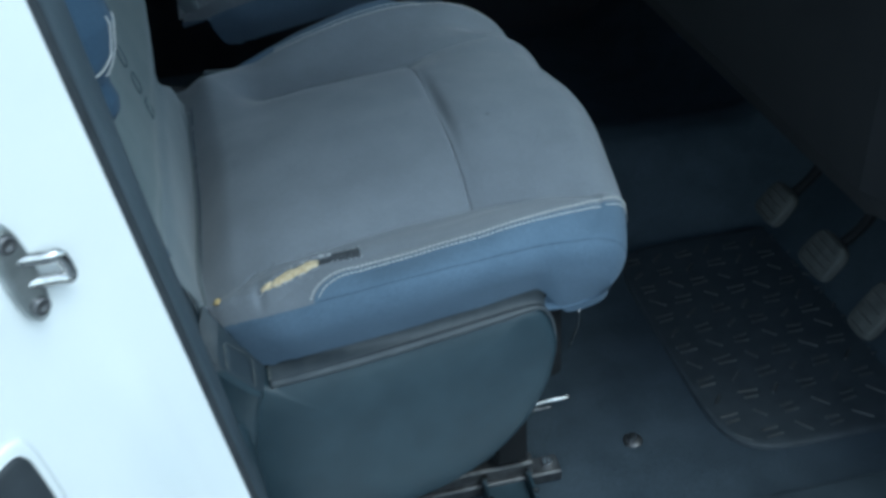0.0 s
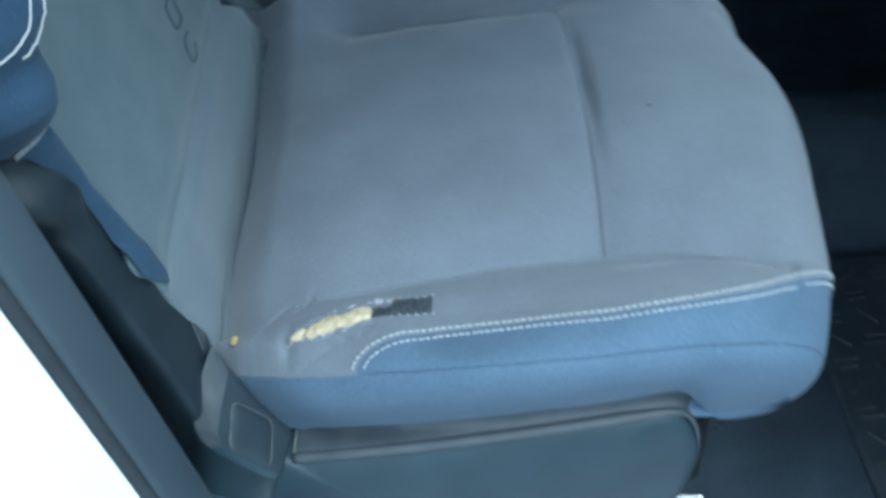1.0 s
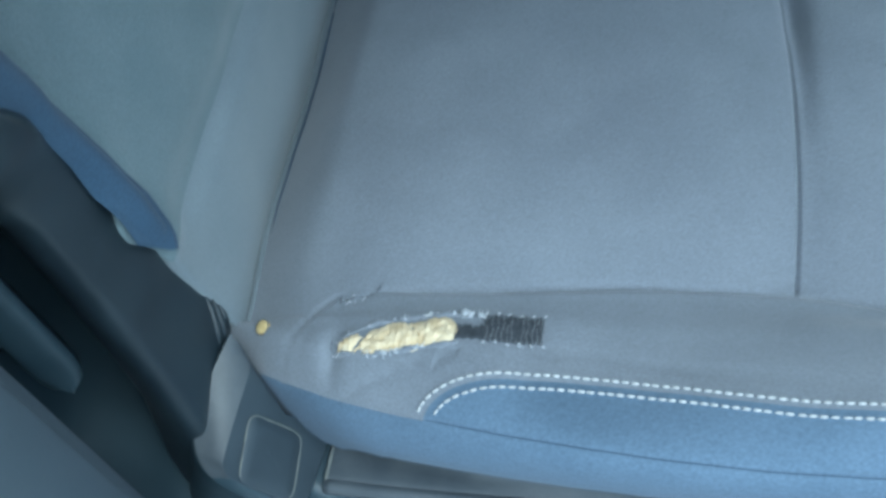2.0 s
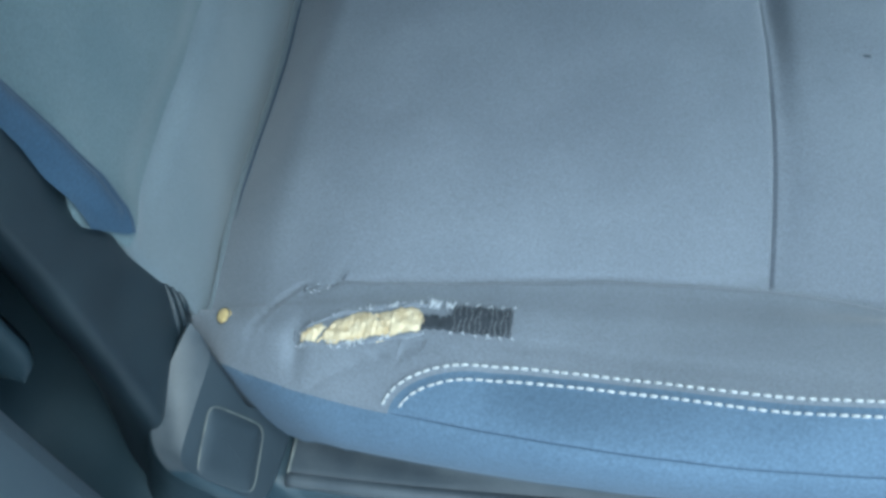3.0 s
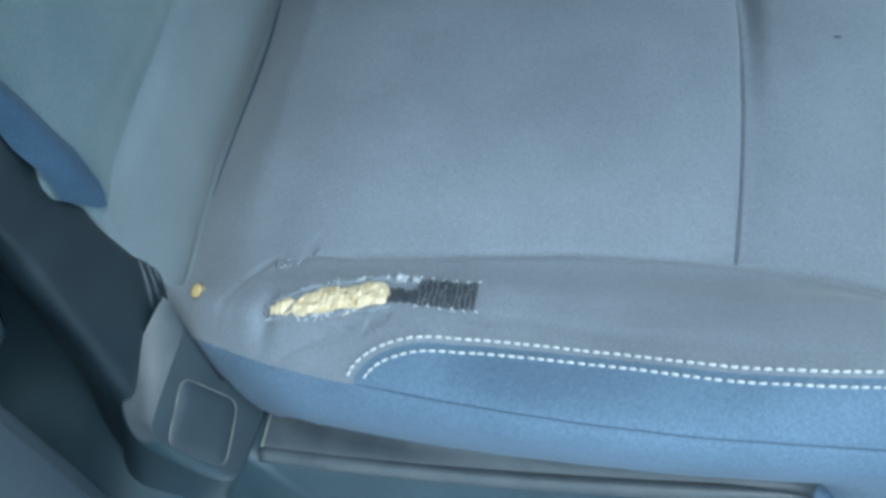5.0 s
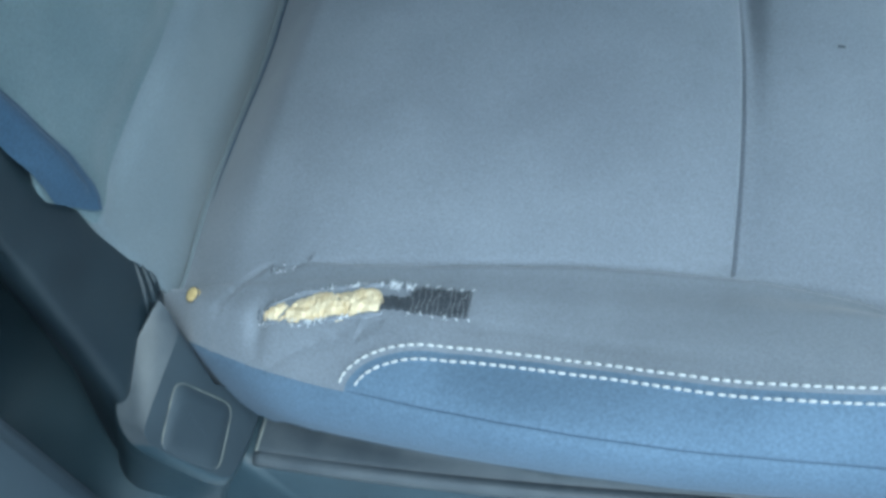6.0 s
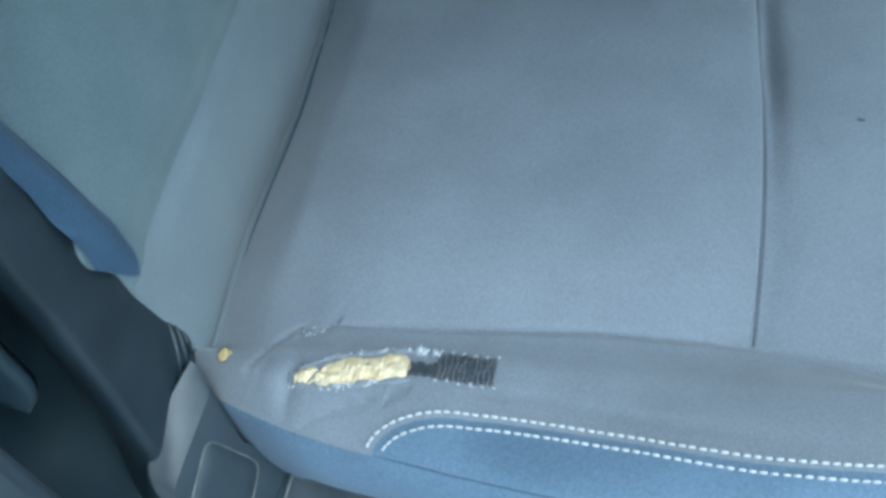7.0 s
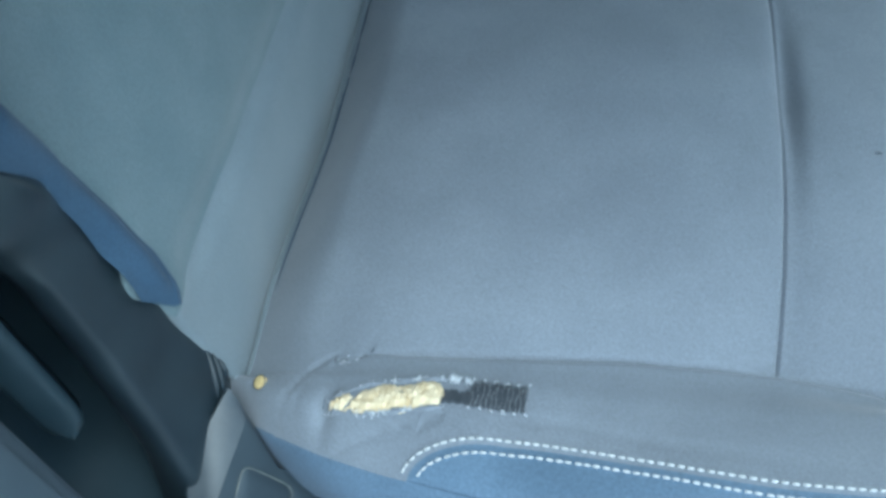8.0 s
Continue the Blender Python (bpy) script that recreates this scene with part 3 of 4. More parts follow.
def cushion_line(offset, side=0):
    """A line on the skin at an offset beside the blue panel's edge: up from the hem in a round corner, along the crest, over the nose."""
    col = 3 * PER if side == 0 else 11 * PER
    rows = [i for i in range(CUSHION.shape[0] - 25) if CUSHION[i, 3 * PER, 0] > -0.1112 or i > BACK_N]
    edge = CUSHION[rows, col]
    last = len(rows) - (NOSE_N - 26)
    out = []
    turn = 1 if side == 0 else -1
    for i, p in enumerate(edge):
        along = edge[min(i + 1, len(edge) - 1)] - edge[max(i - 1, 0)]
        along /= max(np.linalg.norm(along), 1e-9)
        nrm = np.array((0.0, -0.5 * turn, 0.86)) if i < last else np.array((max(0.0, -along[2]), -0.35 * turn, max(0.1, along[0])))
        w = np.cross(nrm, along)
        w /= max(np.linalg.norm(w), 1e-9)
        q = p + turn * w * offset + nrm * 0.0009
        if i < last - 4:
            q[2] = on_cushion(q[0], q[1]) + 0.0008
        out.append(q)
    return out


def hem_seam(seat):
    for col, out in ((2 * PER, -1), (12 * PER, 1)):
        line = [tuple(CUSHION[i, col] + np.array((0, out * 0.0003, 0))) for i in range(45, CUSHION.shape[0] - 14, 3)]
        tube("hem_seam", line, 0.0005, SEAM_SHADE_THREAD, seat, "dark sunken seam", sides=6)


SEAT = thing("driver_seat", "grey and blue cloth driver seat with a torn side bolster", "car seat", (0.0, 0.82, 0.37))
seat_cushion(SEAT)
hem_seam(SEAT)
for off in (0.0040, -0.0045):
    stitch_row(SEAT, "stitching", cushion_line(off), "white double stitching")
    stitch_row(SEAT, "stitching", cushion_line(off, 1), "white double stitching")


# ---- driver's seat: backrest ----
def fold_z(y):
    """The cross fold between the backrest's upper panel and the flap below it."""
    return 0.846 + 0.09 * np.clip(y - 0.74, 0, 1) - 0.13 * np.clip(0.74 - y, 0, 0.14)


def foot_z(y):
    return np.interp(y, [0.58, 0.62, 0.66, 0.70, 0.80, 0.86, 0.90, 0.94, 0.98, 1.06], [0.757, 0.757, 0.752, 0.744, 0.746, 0.753, 0.766, 0.785, 0.807, 0.820])


def panel_x(y, z):
    """The backrest's face: a broad back, a fold across it, and a flap that flares out onto the cushion."""
    fold, foot = fold_z(y), foot_z(y)
    zz = np.maximum(z, fold)
    x = -0.231 - 0.25 * (zz - 0.80) - 0.022 * (np.maximum(y, 0.62) - 0.62)
    x += 0.014 * (np.abs(y - MID) / 0.25) ** 3 * smooth01((zz - 0.93) / 0.12) - 0.006 * smooth01((0.72 - y) / 0.12) * smooth01((zz - 0.795) / 0.06)
    down = np.clip((fold - z) / (fold - foot), 0, 1.5)
    x += (crease_x(y) - x) * down ** 1.5 + 0.0035 * np.sin(math.pi * np.clip(down, 0, 1)) ** 0.8 * smooth01((y - 0.62) / 0.05)
    return x - smooth01((y - 0.600) / 0.03) * 0.0055 * np.exp(-((z - fold) / np.where(np.asarray(z) > fold, 0.017, 0.010)) ** 2)


def far_edge(z):
    """Where the backrest ends on its far side: narrow below, wide from the far bolster up."""
    return np.interp(z, [0.74, 0.80, 0.835, 0.855, 0.862, 0.870, 0.880, 0.905, 1.0, 1.4], [1.03, 1.01, 0.985, 0.950, 0.955, 1.02, 1.08, 1.118, 1.125, 1.12])


def cloth_edge(z):
    """Where the cloth of the backrest ends against its plastic shell."""
    at = [0.74, 0.77, 0.80, 0.838, 0.846, 0.856, 0.866, 0.884, 0.91, 0.95, 0.99, 1.03, 1.07, 1.2, 1.4]
    y = np.interp(z, at, [0.6105, 0.6042, 0.5977, 0.5922, 0.5875, 0.5800, 0.5805, 0.579, 0.5755, 0.5625, 0.531, 0.476, 0.452, 0.445, 0.45])
    x = np.interp(z, at, [-0.212, -0.219, -0.229, -0.2445, -0.247, -0.250, -0.254, -0.2575, -0.261, -0.263, -0.265, -0.270, -0.275, -0.30, -0.35])
    return x, y


def panel_edge(z):
    """Where the grey panel meets the blue wing, which begins as a rounded tip."""
    return np.interp(z, [0.831, 0.836, 0.842, 0.864, 0.895, 0.925, 0.960, 0.99, 1.03, 1.06, 1.10, 1.14, 1.4], [0.5985, 0.6030, 0.6050, 0.6045, 0.5985, 0.5905, 0.5810, 0.5690, 0.5565, 0.5745, 0.5965, 0.610, 0.6145])


# how far the wing stands proud of the backrest, by height
BULGE_Z = [0.93, 0.985, 1.0, 1.008, 1.02, 1.03, 1.04, 1.05, 1.058, 1.066, 1.078, 1.10, 1.4]
BULGE = [0.0, 0.008, 0.010, 0.017, 0.0275, 0.0345, 0.0375, 0.0365, 0.0375, 0.044, 0.053, 0.062, 0.066]


def wing_grid():
    """Rows up the blue wing; a slim tip below the piping, a full bolster above it."""
    zs = np.concatenate([np.linspace(0.851, 0.872, 18), np.linspace(0.875, 1.12, 130), np.linspace(1.125, 1.40, 20)])
    rows = []
    for z in zs:
        shear = 0.0115 * (1 - float(smooth01((z - 0.851) / 0.06)))
        ye = float(panel_edge(z - 1.74 * shear))
        a = np.array((float(panel_x(ye, z - 1.74 * shear)), ye))
        ox, oy = [float(v) for v in cloth_edge(z + 0.45 * shear)]
        b = np.array((ox - 0.002, oy))
        t = np.linspace(0, 1, 16)
        swell = 0.0060 * min(1.0, (z - 0.850) / 0.012) + float(np.interp(z, BULGE_Z, BULGE))
        fwd = swell * np.sin(math.pi * t ** 0.8)
        pinch = 0.004 * math.exp(-((z - 1.0) / 0.005) ** 2)
        tip = max(0.0, 1 - (z - 0.851) / 0.012)
        row = []
        for u, f in zip(t, fwd):
            yy, zz = a[1] * (1 - u) + b[1] * u, z - 1.74 * shear * (1 - u) + 0.45 * shear * u + 0.0020 * tip * max(0.0, 1 - u / 0.25) ** 2
            xx = a[0] * (1 - u) + b[0] * u + f - pinch * math.sin(math.pi * u)
            proud = 1 - float(smooth01((z - 0.87) / 0.02))
            row.append((max(xx, proud * (float(panel_x(yy, zz)) + 0.0022) + (1 - proud) * xx) + 0.0008, yy, zz))
        rows.append(row)
    return zs, np.array(rows)


def backrest(seat):
    flap, upper = [], []
    for k, ws in ((0, np.linspace(0, 1, 50)), (1, np.linspace(0, 1, 130) ** 1.3)):
        for w in ws:
            row = []
            for u in np.linspace(0, 1, 70) ** 0.95:
                y = 0.6 + 0.4 * u
                for _ in range(4):
                    z = float((foot_z(y) - 0.016) * (1 - w) + fold_z(y) * w) if k == 0 else float(fold_z(y) * (1 - w) + 1.40 * w)
                    c = float(smooth01((z - 0.862) / 0.02))
                    e = float(panel_edge(z)) * c + (float(cloth_edge(z)[1]) + 0.0004) * (1 - c)
                    y = e + (float(far_edge(z)) - e) * u
                row.append((float(panel_x(y, z)) + 0.0012 * noise.noise(Vector((y * 20, z * 20, 3))), y, z))
            lip = [(row[0][0] - 0.030, row[0][1] + 0.012, row[0][2]), (row[0][0] - 0.012, row[0][1] + 0.001, row[0][2]), (row[0][0] - 0.004, row[0][1] - 0.0006, row[0][2])]
            curl = [(row[-1][0] - 0.03 * (1 - math.cos(a)), row[-1][1] + 0.010 * math.sin(a), row[-1][2]) for a in np.radians(np.arange(15, 181, 15))]
            (upper if k else flap).append(lip + row + curl)
    whole = grid_normals(np.array(flap + upper[1:]))
    if whole[60, 40, 0] < 0:
        whole = -whole
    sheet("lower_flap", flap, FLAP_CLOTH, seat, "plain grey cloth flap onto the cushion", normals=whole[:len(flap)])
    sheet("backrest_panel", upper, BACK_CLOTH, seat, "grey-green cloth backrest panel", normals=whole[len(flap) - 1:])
    # rolled hem of the flap where it lies on the cushion
    hem = []
    for y in np.linspace(0.612, 0.992, 60):
        z = float(fold_z(y))
        while z > on_cushion(float(panel_x(y, z)), y) + 0.0006 and z > 0.73:
            z -= 0.001
        hem.append((float(panel_x(y, z)), y, z))
    hem = np.array(hem)
    hem[:, 2] = np.convolve(np.pad(hem[:, 2], 3, "edge"), np.ones(7) / 7, "valid")
    hem[:, 0] = panel_x(hem[:, 1], hem[:, 2]) + 0.0022
    tube("flap_hem", [tuple(p + np.array((0, 0, 0.0012))) for p in hem], lambda t: 0.0010 + 0.0018 * math.sin(math.pi * min(1.0, t * 4) / 2), FLAP_CLOTH, seat, "rolled cloth hem", sides=8)
    # a dark line laid along the crease as the shadow of its gap
    tube("crease_shadow_line", [(p[0] + 0.0034, p[1], on_cushion(p[0] + 0.0034, p[1]) + 0.0002) for p in hem if p[1] > 0.668], lambda t: 0.0008 * min(1.0, 0.2 + 5 * t), SEAM_SHADE_THREAD, seat, "dark line standing in for shadow in the crease", sides=6)
    # blue wing: from the panel's edge round to the shell
    zs, wing = wing_grid()
    k = int(np.argmin(np.abs(zs - 1.000)))
    # its cloth has the pillar's shade put into the colour
    sheet("wing_tip", wing[:k + 1], SHADED_WING_CLOTH, seat, "narrow blue cloth wing tip, darkened for shade")
    sheet("side_bolster", wing[k:], SHADED_WING_CLOTH, seat, "blue cloth side bolster, darkened for shade")
    tube("wing_seam", [tuple(p + np.array((0.0004, 0.0002, 0))) for p in wing[:k + 1, 0]], 0.0007, SEAM_SHADE_THREAD, seat, "dark seam beside the wing", sides=6)
    tube("piping", [tuple(p + np.array((0.002, 0, 0))) for p in wing[k]], 0.0017, GREY_THREAD, seat, "dull grey piping")
    # short double stitches where the bolster begins
    for corner in ([(6.4, 1.103), (6.4, 1.092), (6.4, 1.078), (6.6, 1.0705), (7.2, 1.066), (8.4, 1.0635)], [(8.0, 1.106), (8.0, 1.096), (8.1, 1.084), (8.5, 1.0765), (9.4, 1.0715), (10.6, 1.070)]):
        line = []
        for c, z in curve_through(corner, 40):
            r, j = int(np.argmin(np.abs(zs - z))), int(c)
            p = wing[r, j] * (1 - (c - j)) + wing[r, j + 1] * (c - j)
            line.append((p[0] + 0.0008, p[1] - 0.0008, z))
        tube("stitching", line, 0.0006, THREAD, seat, "white double stitching")
    # outlined lettering down the panel, as plain shapes
    shapes = [(0.883, 0), (0.915, 1), (0.948, 1), (0.981, 1), (1.014, 1), (1.047, 0)]
    for zc, closed in shapes:
        pts = []
        for a in np.linspace(0.15 if not closed else 0, (2 * math.pi - 0.9) if not closed else 2 * math.pi, 26):
            c, d = math.cos(a + 0.8), math.sin(a + 0.8)
            y = 0.831 + 0.0115 * math.copysign(abs(c) ** 0.6, c)
            z = zc + 0.0110 * math.copysign(abs(d) ** 0.6, d)
            pts.append((float(panel_x(y, z)) + 0.0006, y, z))
        tube("lettering_mark", pts, 0.0007, MARK_THREAD, seat, "dark teal outlined mark", sides=6)


backrest(SEAT)
PASSENGER = copy_thing(SEAT, pose(0.0, 0.82 + 0.86, 0.37))
PASSENGER.name = "passenger_seat"
tagged(PASSENGER, "grey and blue cloth passenger seat in deep shade")


# ---- driver's seat: plastic covers ----
def seat_covers(seat):
    # side shield with a rounded ridge along its top
    out = [(-0.168, 0.690), (-0.04, 0.7075), (0.08, 0.7245), (0.108, 0.7275), (0.124, 0.716), (0.133, 0.69), (0.134, 0.665), (0.122, 0.62), (0.094, 0.572), (0.04, 0.524), (-0.05, 0.49), (-0.20, 0.48), (-0.245, 0.52), (-0.235, 0.66), (-0.19, 0.69)]
    ring = curve_through(out + [out[0]], 90)[:-1]
    cx, cz = -0.05, 0.61
    rows = []
    for s, dy in ((1.02, 0.585), (1.015, 0.560), (1.0, 0.548), (0.995, 0.541), (0.975, 0.5365), (0.93, 0.534), (0.8, 0.530), (0.6, 0.527), (0.35, 0.526), (0.0, 0.526)):
        rows.append([(cx + (x - cx) * s, 0.014 + dy - 0.25 * max(0.0, 0.70 - (cz + (z - cz) * s)) * 0.25, cz + (z - cz) * s) for x, z in np.vstack([ring, ring[:1]])])
    sheet("side_shield", rows, SHELL_PLASTIC, seat, "dark grey plastic side shield")
    ridge = [(x, 0.5493 + 0.0133 * x + 0.1887 * x * x, 0.7145 + 0.1476 * x - 0.047 * x * x - 0.507 * x ** 3) for x in np.linspace(-0.169, 0.095, 24)]
    ridge = curve_through(ridge + [(0.110, 0.553, 0.7285), (0.121, 0.5535, 0.7235), (0.129, 0.554, 0.708), (0.1335, 0.555, 0.685), (0.134, 0.556, 0.660)], 80)
    tube("ridge", [tuple(p) for p in ridge], lambda t: 0.0048 * min(1, (1.02 - t) * 4), LIT_WORN_PLASTIC, seat, "rounded plastic ridge", sides=12)
    ledge = []
    for p in ridge[:72]:
        x = float(p[0])
        top, inner = float(low_z(np.array(min(x, 0.105)))), float(low_y(np.array(min(x, 0.105))))
        back = max(inner + 0.010, p[1] + 0.010)
        ledge.append(curve_through([(x, p[1] + 0.001, p[2] + 0.003), (x, p[1] + 0.004, p[2] + 0.0045), (x, back - 0.003, max(p[2] + 0.006, 0.55 * p[2] + 0.45 * top)), (x, back, max(p[2] + 0.008, top + 0.003))], 9))
    # the ledge's paler colour carries the light that falls on it
    sheet("ledge", ledge, LIT_WORN_PLASTIC, seat, "narrow plastic ledge, paler for the light on it")
    sheet("ridge_end", [[tuple(ledge[0][i]) for i in range(9)], [(-0.1695, 0.556 + 0.0012 * i, 0.684 - 0.001 * i) for i in range(9)]], LIT_WORN_PLASTIC, seat, "scuffed ridge end")
    tube("ledge_edge", [tuple(p) for p in ledge[0]], 0.0009, WORN_EDGE, seat, "scuffed pale edge", sides=6)
    # rear bracket: a sloping face with an outlined cap, a pale chamfer beside it, and walls that go down behind the shield
    mid, u, v, nrm = np.array((-0.194, 0.5463, 0.7284)), np.array((0.5311, 0.2124, -0.8202)), np.array((-0.0047, -0.9673, -0.2536)), np.array((0.8473, -0.1386, 0.5127))

    def on_face(a, b, h):
        return mid + u * a + v * b + nrm * h

    inner = [(-0.0285, -0.046, -0.003), (-0.0289, -0.0387, 0), (-0.0310, -0.0126, 0), (-0.0322, 0.0085, 0), (-0.0290, 0.0150, 0), (-0.0210, 0.0176, 0), (0.0, 0.0192, 0), (0.0250, 0.0198, 0), (0.0330, 0.0150, 0), (0.0365, 0.0030, 0), (0.0400, -0.0130, 0), (0.044, -0.030, -0.003)]
    outer = [(-0.0440, -0.054, -0.004), (-0.0450, -0.043, -0.0065), (-0.0455, -0.0250, -0.0105), (-0.0425, -0.0050, -0.0150), (-0.0385, 0.0090, -0.0130), (-0.0270, 0.0195, -0.0075), (0.0020, 0.0235, -0.0050), (0.0280, 0.0240, -0.0050), (0.0385, 0.0185, -0.0060), (0.0430, 0.0030, -0.0070), (0.0465, -0.0130, -0.0080), (0.049, -0.030, -0.011)]
    rings = []
    for f in (0.0, 0.5, 0.9):
        rings.append([on_face(*(np.array(p) * f + np.array((0.004, -0.025, 0)) * (1 - f))) for p in inner])
    for f in (0.0, 0.25, 0.55, 0.85, 1.0):
        swell = 0.0012 * math.sin(math.pi * f)
        rings.append([on_face(*(np.array(p) * (1 - f) + np.array(q) * f + np.array((0, 0, swell)))) for p, q in zip(inner, outer)])
    for down in (0.006, 0.03, 0.08, 0.14):
        rings.append([on_face(*q) + np.array((-0.22 * down - 0.002, 0.004 * min(1, down / 0.02) - 0.03 * down, -down)) for q in outer])
    fine = np.array([curve_through(r, 60) for r in rings])
    sheet("bracket_face", fine[:4], PLASTIC, seat, "grey plastic bracket face")
    sheet("bracket_chamfer", fine[3:8, :27], LIT_WORN_PLASTIC, seat, "worn paler chamfer of the bracket")
    sheet("bracket_rim", fine[3:8, 26:], SHELL_PLASTIC, seat, "rounded rim of the bracket")
    sheet("bracket_wall", curve_through(fine[7:].reshape(5, -1), 16).reshape(16, 60, 3), SHELL_PLASTIC, seat, "dark plastic bracket wall")
    # the cap: a rounded square set into the face, with a pale worn rim on three sides
    def rounded(a, f, h):
        c, d = math.cos(a), math.sin(a)
        return tuple(on_face(0.0210 * f * math.copysign(abs(c) ** 0.32, c) - 0.0012 * math.copysign(abs(d) ** 0.32, d), -0.0183 * f * math.copysign(abs(d) ** 0.32, d), h))

    cap = [[rounded(a, f, h) for a in np.linspace(0, 2 * math.pi, 65)] for f, h in ((1.0, -0.002), (1.0, 0.0003), (0.97, 0.0008), (0.6, 0.0010), (0.0, 0.0010))]
    cover = sheet("cover_cap", cap, PLASTIC, seat, "rounded square cover cap")
    tube("cap_edge", [rounded(a, 1.0, 0.0005) for a in np.linspace(math.pi * 1.18, -math.pi * 0.28, 80)], 0.00045, WORN_EDGE, cover, "pale worn edge", sides=6)
    # shell along the side of the backrest
    zs = np.linspace(0.46, 1.02, 110)
    rows = []
    for z in zs:
        cx_, cy_ = [float(v) for v in cloth_edge(max(z, 0.772))]
        cx_, cy_ = cx_ - 0.003 - 0.0055 * float(smooth01((0.845 - z) / 0.03)), cy_ + 0.003
        sx = float(np.interp(z, [0.70, 0.76, 0.80, 0.85, 0.90, 0.94, 0.97, 0.99, 1.02], [-0.222, -0.2245, -0.237, -0.254, -0.268, -0.278, -0.287, -0.298, -0.33]))
        sy = float(np.interp(z, [0.70, 0.76, 0.80, 0.85, 0.90, 0.94, 0.97, 0.99, 1.02], [0.538, 0.541, 0.545, 0.549, 0.548, 0.536, 0.522, 0.515, 0.51]))
        hump = 0.012 * math.exp(-((z - 0.955) / 0.028) ** 2)
        prof = [(cx_ - 0.012, cy_ + 0.016), (cx_ - 0.001, cy_ + 0.002), (cx_ * 0.7 + sx * 0.3 + 0.002 + hump, cy_ * 0.7 + sy * 0.3 - 0.001), (cx_ * 0.25 + sx * 0.75 + 0.002 + hump, cy_ * 0.25 + sy * 0.75 - 0.001 - hump), (sx, sy - hump), (sx - 0.012, sy - 0.001 - hump * 0.8), (sx - 0.030, sy + 0.010), (sx - 0.048, sy + 0.034), (sx - 0.058, sy + 0.085)]
        rows.append([(a, b, z) for a, b in curve_through(prof, 42)])
    sheet("backrest_shell", rows, BACK_SHELL, seat, "dark grained plastic backrest shell")
    # gathered folds where the shell meets the bracket
    for line in ([(-0.2342, 0.6010, 0.7910), (-0.2308, 0.5962, 0.7846), (-0.2270, 0.5890, 0.7755), (-0.2255, 0.5830, 0.7640)],
                 [(-0.2322, 0.6035, 0.7855), (-0.2290, 0.5994, 0.7784), (-0.2263, 0.5947, 0.7703), (-0.2250, 0.5900, 0.7610)],
                 [(-0.2305, 0.6055, 0.7785), (-0.2277, 0.6026, 0.7720), (-0.2268, 0.6012, 0.7631)]):
        tube("gathered_fold", [tuple(p) for p in curve_through(line, 24)], lambda t: 0.0016 * math.sin(math.pi * (0.06 + 0.88 * t)), BACK_SHELL, seat, "dark gathered fold", sides=8)
    # body of the seat below the cushion
    block("seat_pan", (-0.26, 0.578, 0.60), (0.15, 1.07, 0.70), BLACK_PLASTIC, seat, "black seat pan", 0.01)


seat_covers(SEAT)


def seat_frame(seat):
    for y in (0.645, 1.0):
        block("slide_rail", (-0.28, y - 0.016, 0.370), (0.166, y + 0.016, 0.3875), DULL_METAL, seat, "worn steel slide rail", 0.003)
        block("upper_rail", (-0.26, y - 0.010, 0.3875), (0.13, y + 0.010, 0.408), DULL_METAL, seat, "", 0.003)
        for x in (0.15, -0.25):
            bm = bmesh.new()
            bmesh.ops.create_cone(bm, cap_ends=True, segments=6, radius1=0.0075, radius2=0.007, depth=0.007, matrix=pose(x, y, 0.391))
            bm_part("rail_bolt", bm, METAL, seat, "steel rail bolt", smooth=False)
    # a fixing bracket on the near rail: a plate between two upright lugs, with bolt ends
    bracket = block("rail_bracket", (0.066, 0.590, 0.380), (0.116, 0.629, 0.3845), SHELL_PLASTIC, seat, "dark steel fixing bracket", 0.0015)
    for x in (0.062, 0.120):
        block("lug", (x - 0.0025, 0.586, 0.372), (x + 0.0025, 0.634, 0.402), SHELL_PLASTIC, bracket, "", 0.0015)
        for y in (0.592, 0.628):
            bm = bmesh.new()
            bmesh.ops.create_cone(bm, cap_ends=True, segments=12, radius1=0.0042, radius2=0.0036, depth=0.007, matrix=pose(x, y, 0.4025))
            bm_part("bolt_end", bm, METAL, bracket, "bright steel bolt end", smooth=False)
    for x in (-0.20, 0.10):
        for y in (0.64, 1.0):
            block("riser", (x - 0.02, y - 0.012, 0.42), (x + 0.02, y + 0.012, 0.61), BLACK_PLASTIC, seat, "black steel riser", 0.004)
    tube("adjuster_rod", curve_through([(0.168, 0.611, 0.535), (0.14, 0.613, 0.533), (0.115, 0.616, 0.530), (0.09, 0.64, 0.53)], 20), 0.0028, METAL, seat, "thin steel adjuster rod")
    tube("adjuster_rod", curve_through([(0.152, 0.63, 0.505), (0.12, 0.632, 0.503), (0.09, 0.635, 0.50)], 14), 0.0024, DULL_METAL, seat, "thin steel adjuster rod")
    tube("spring_wire", curve_through([(0.178, 0.612, 0.665), (0.183, 0.628, 0.63), (0.182, 0.655, 0.575)], 20), 0.0017, METAL, seat, "thin bare wire")


seat_frame(SEAT)


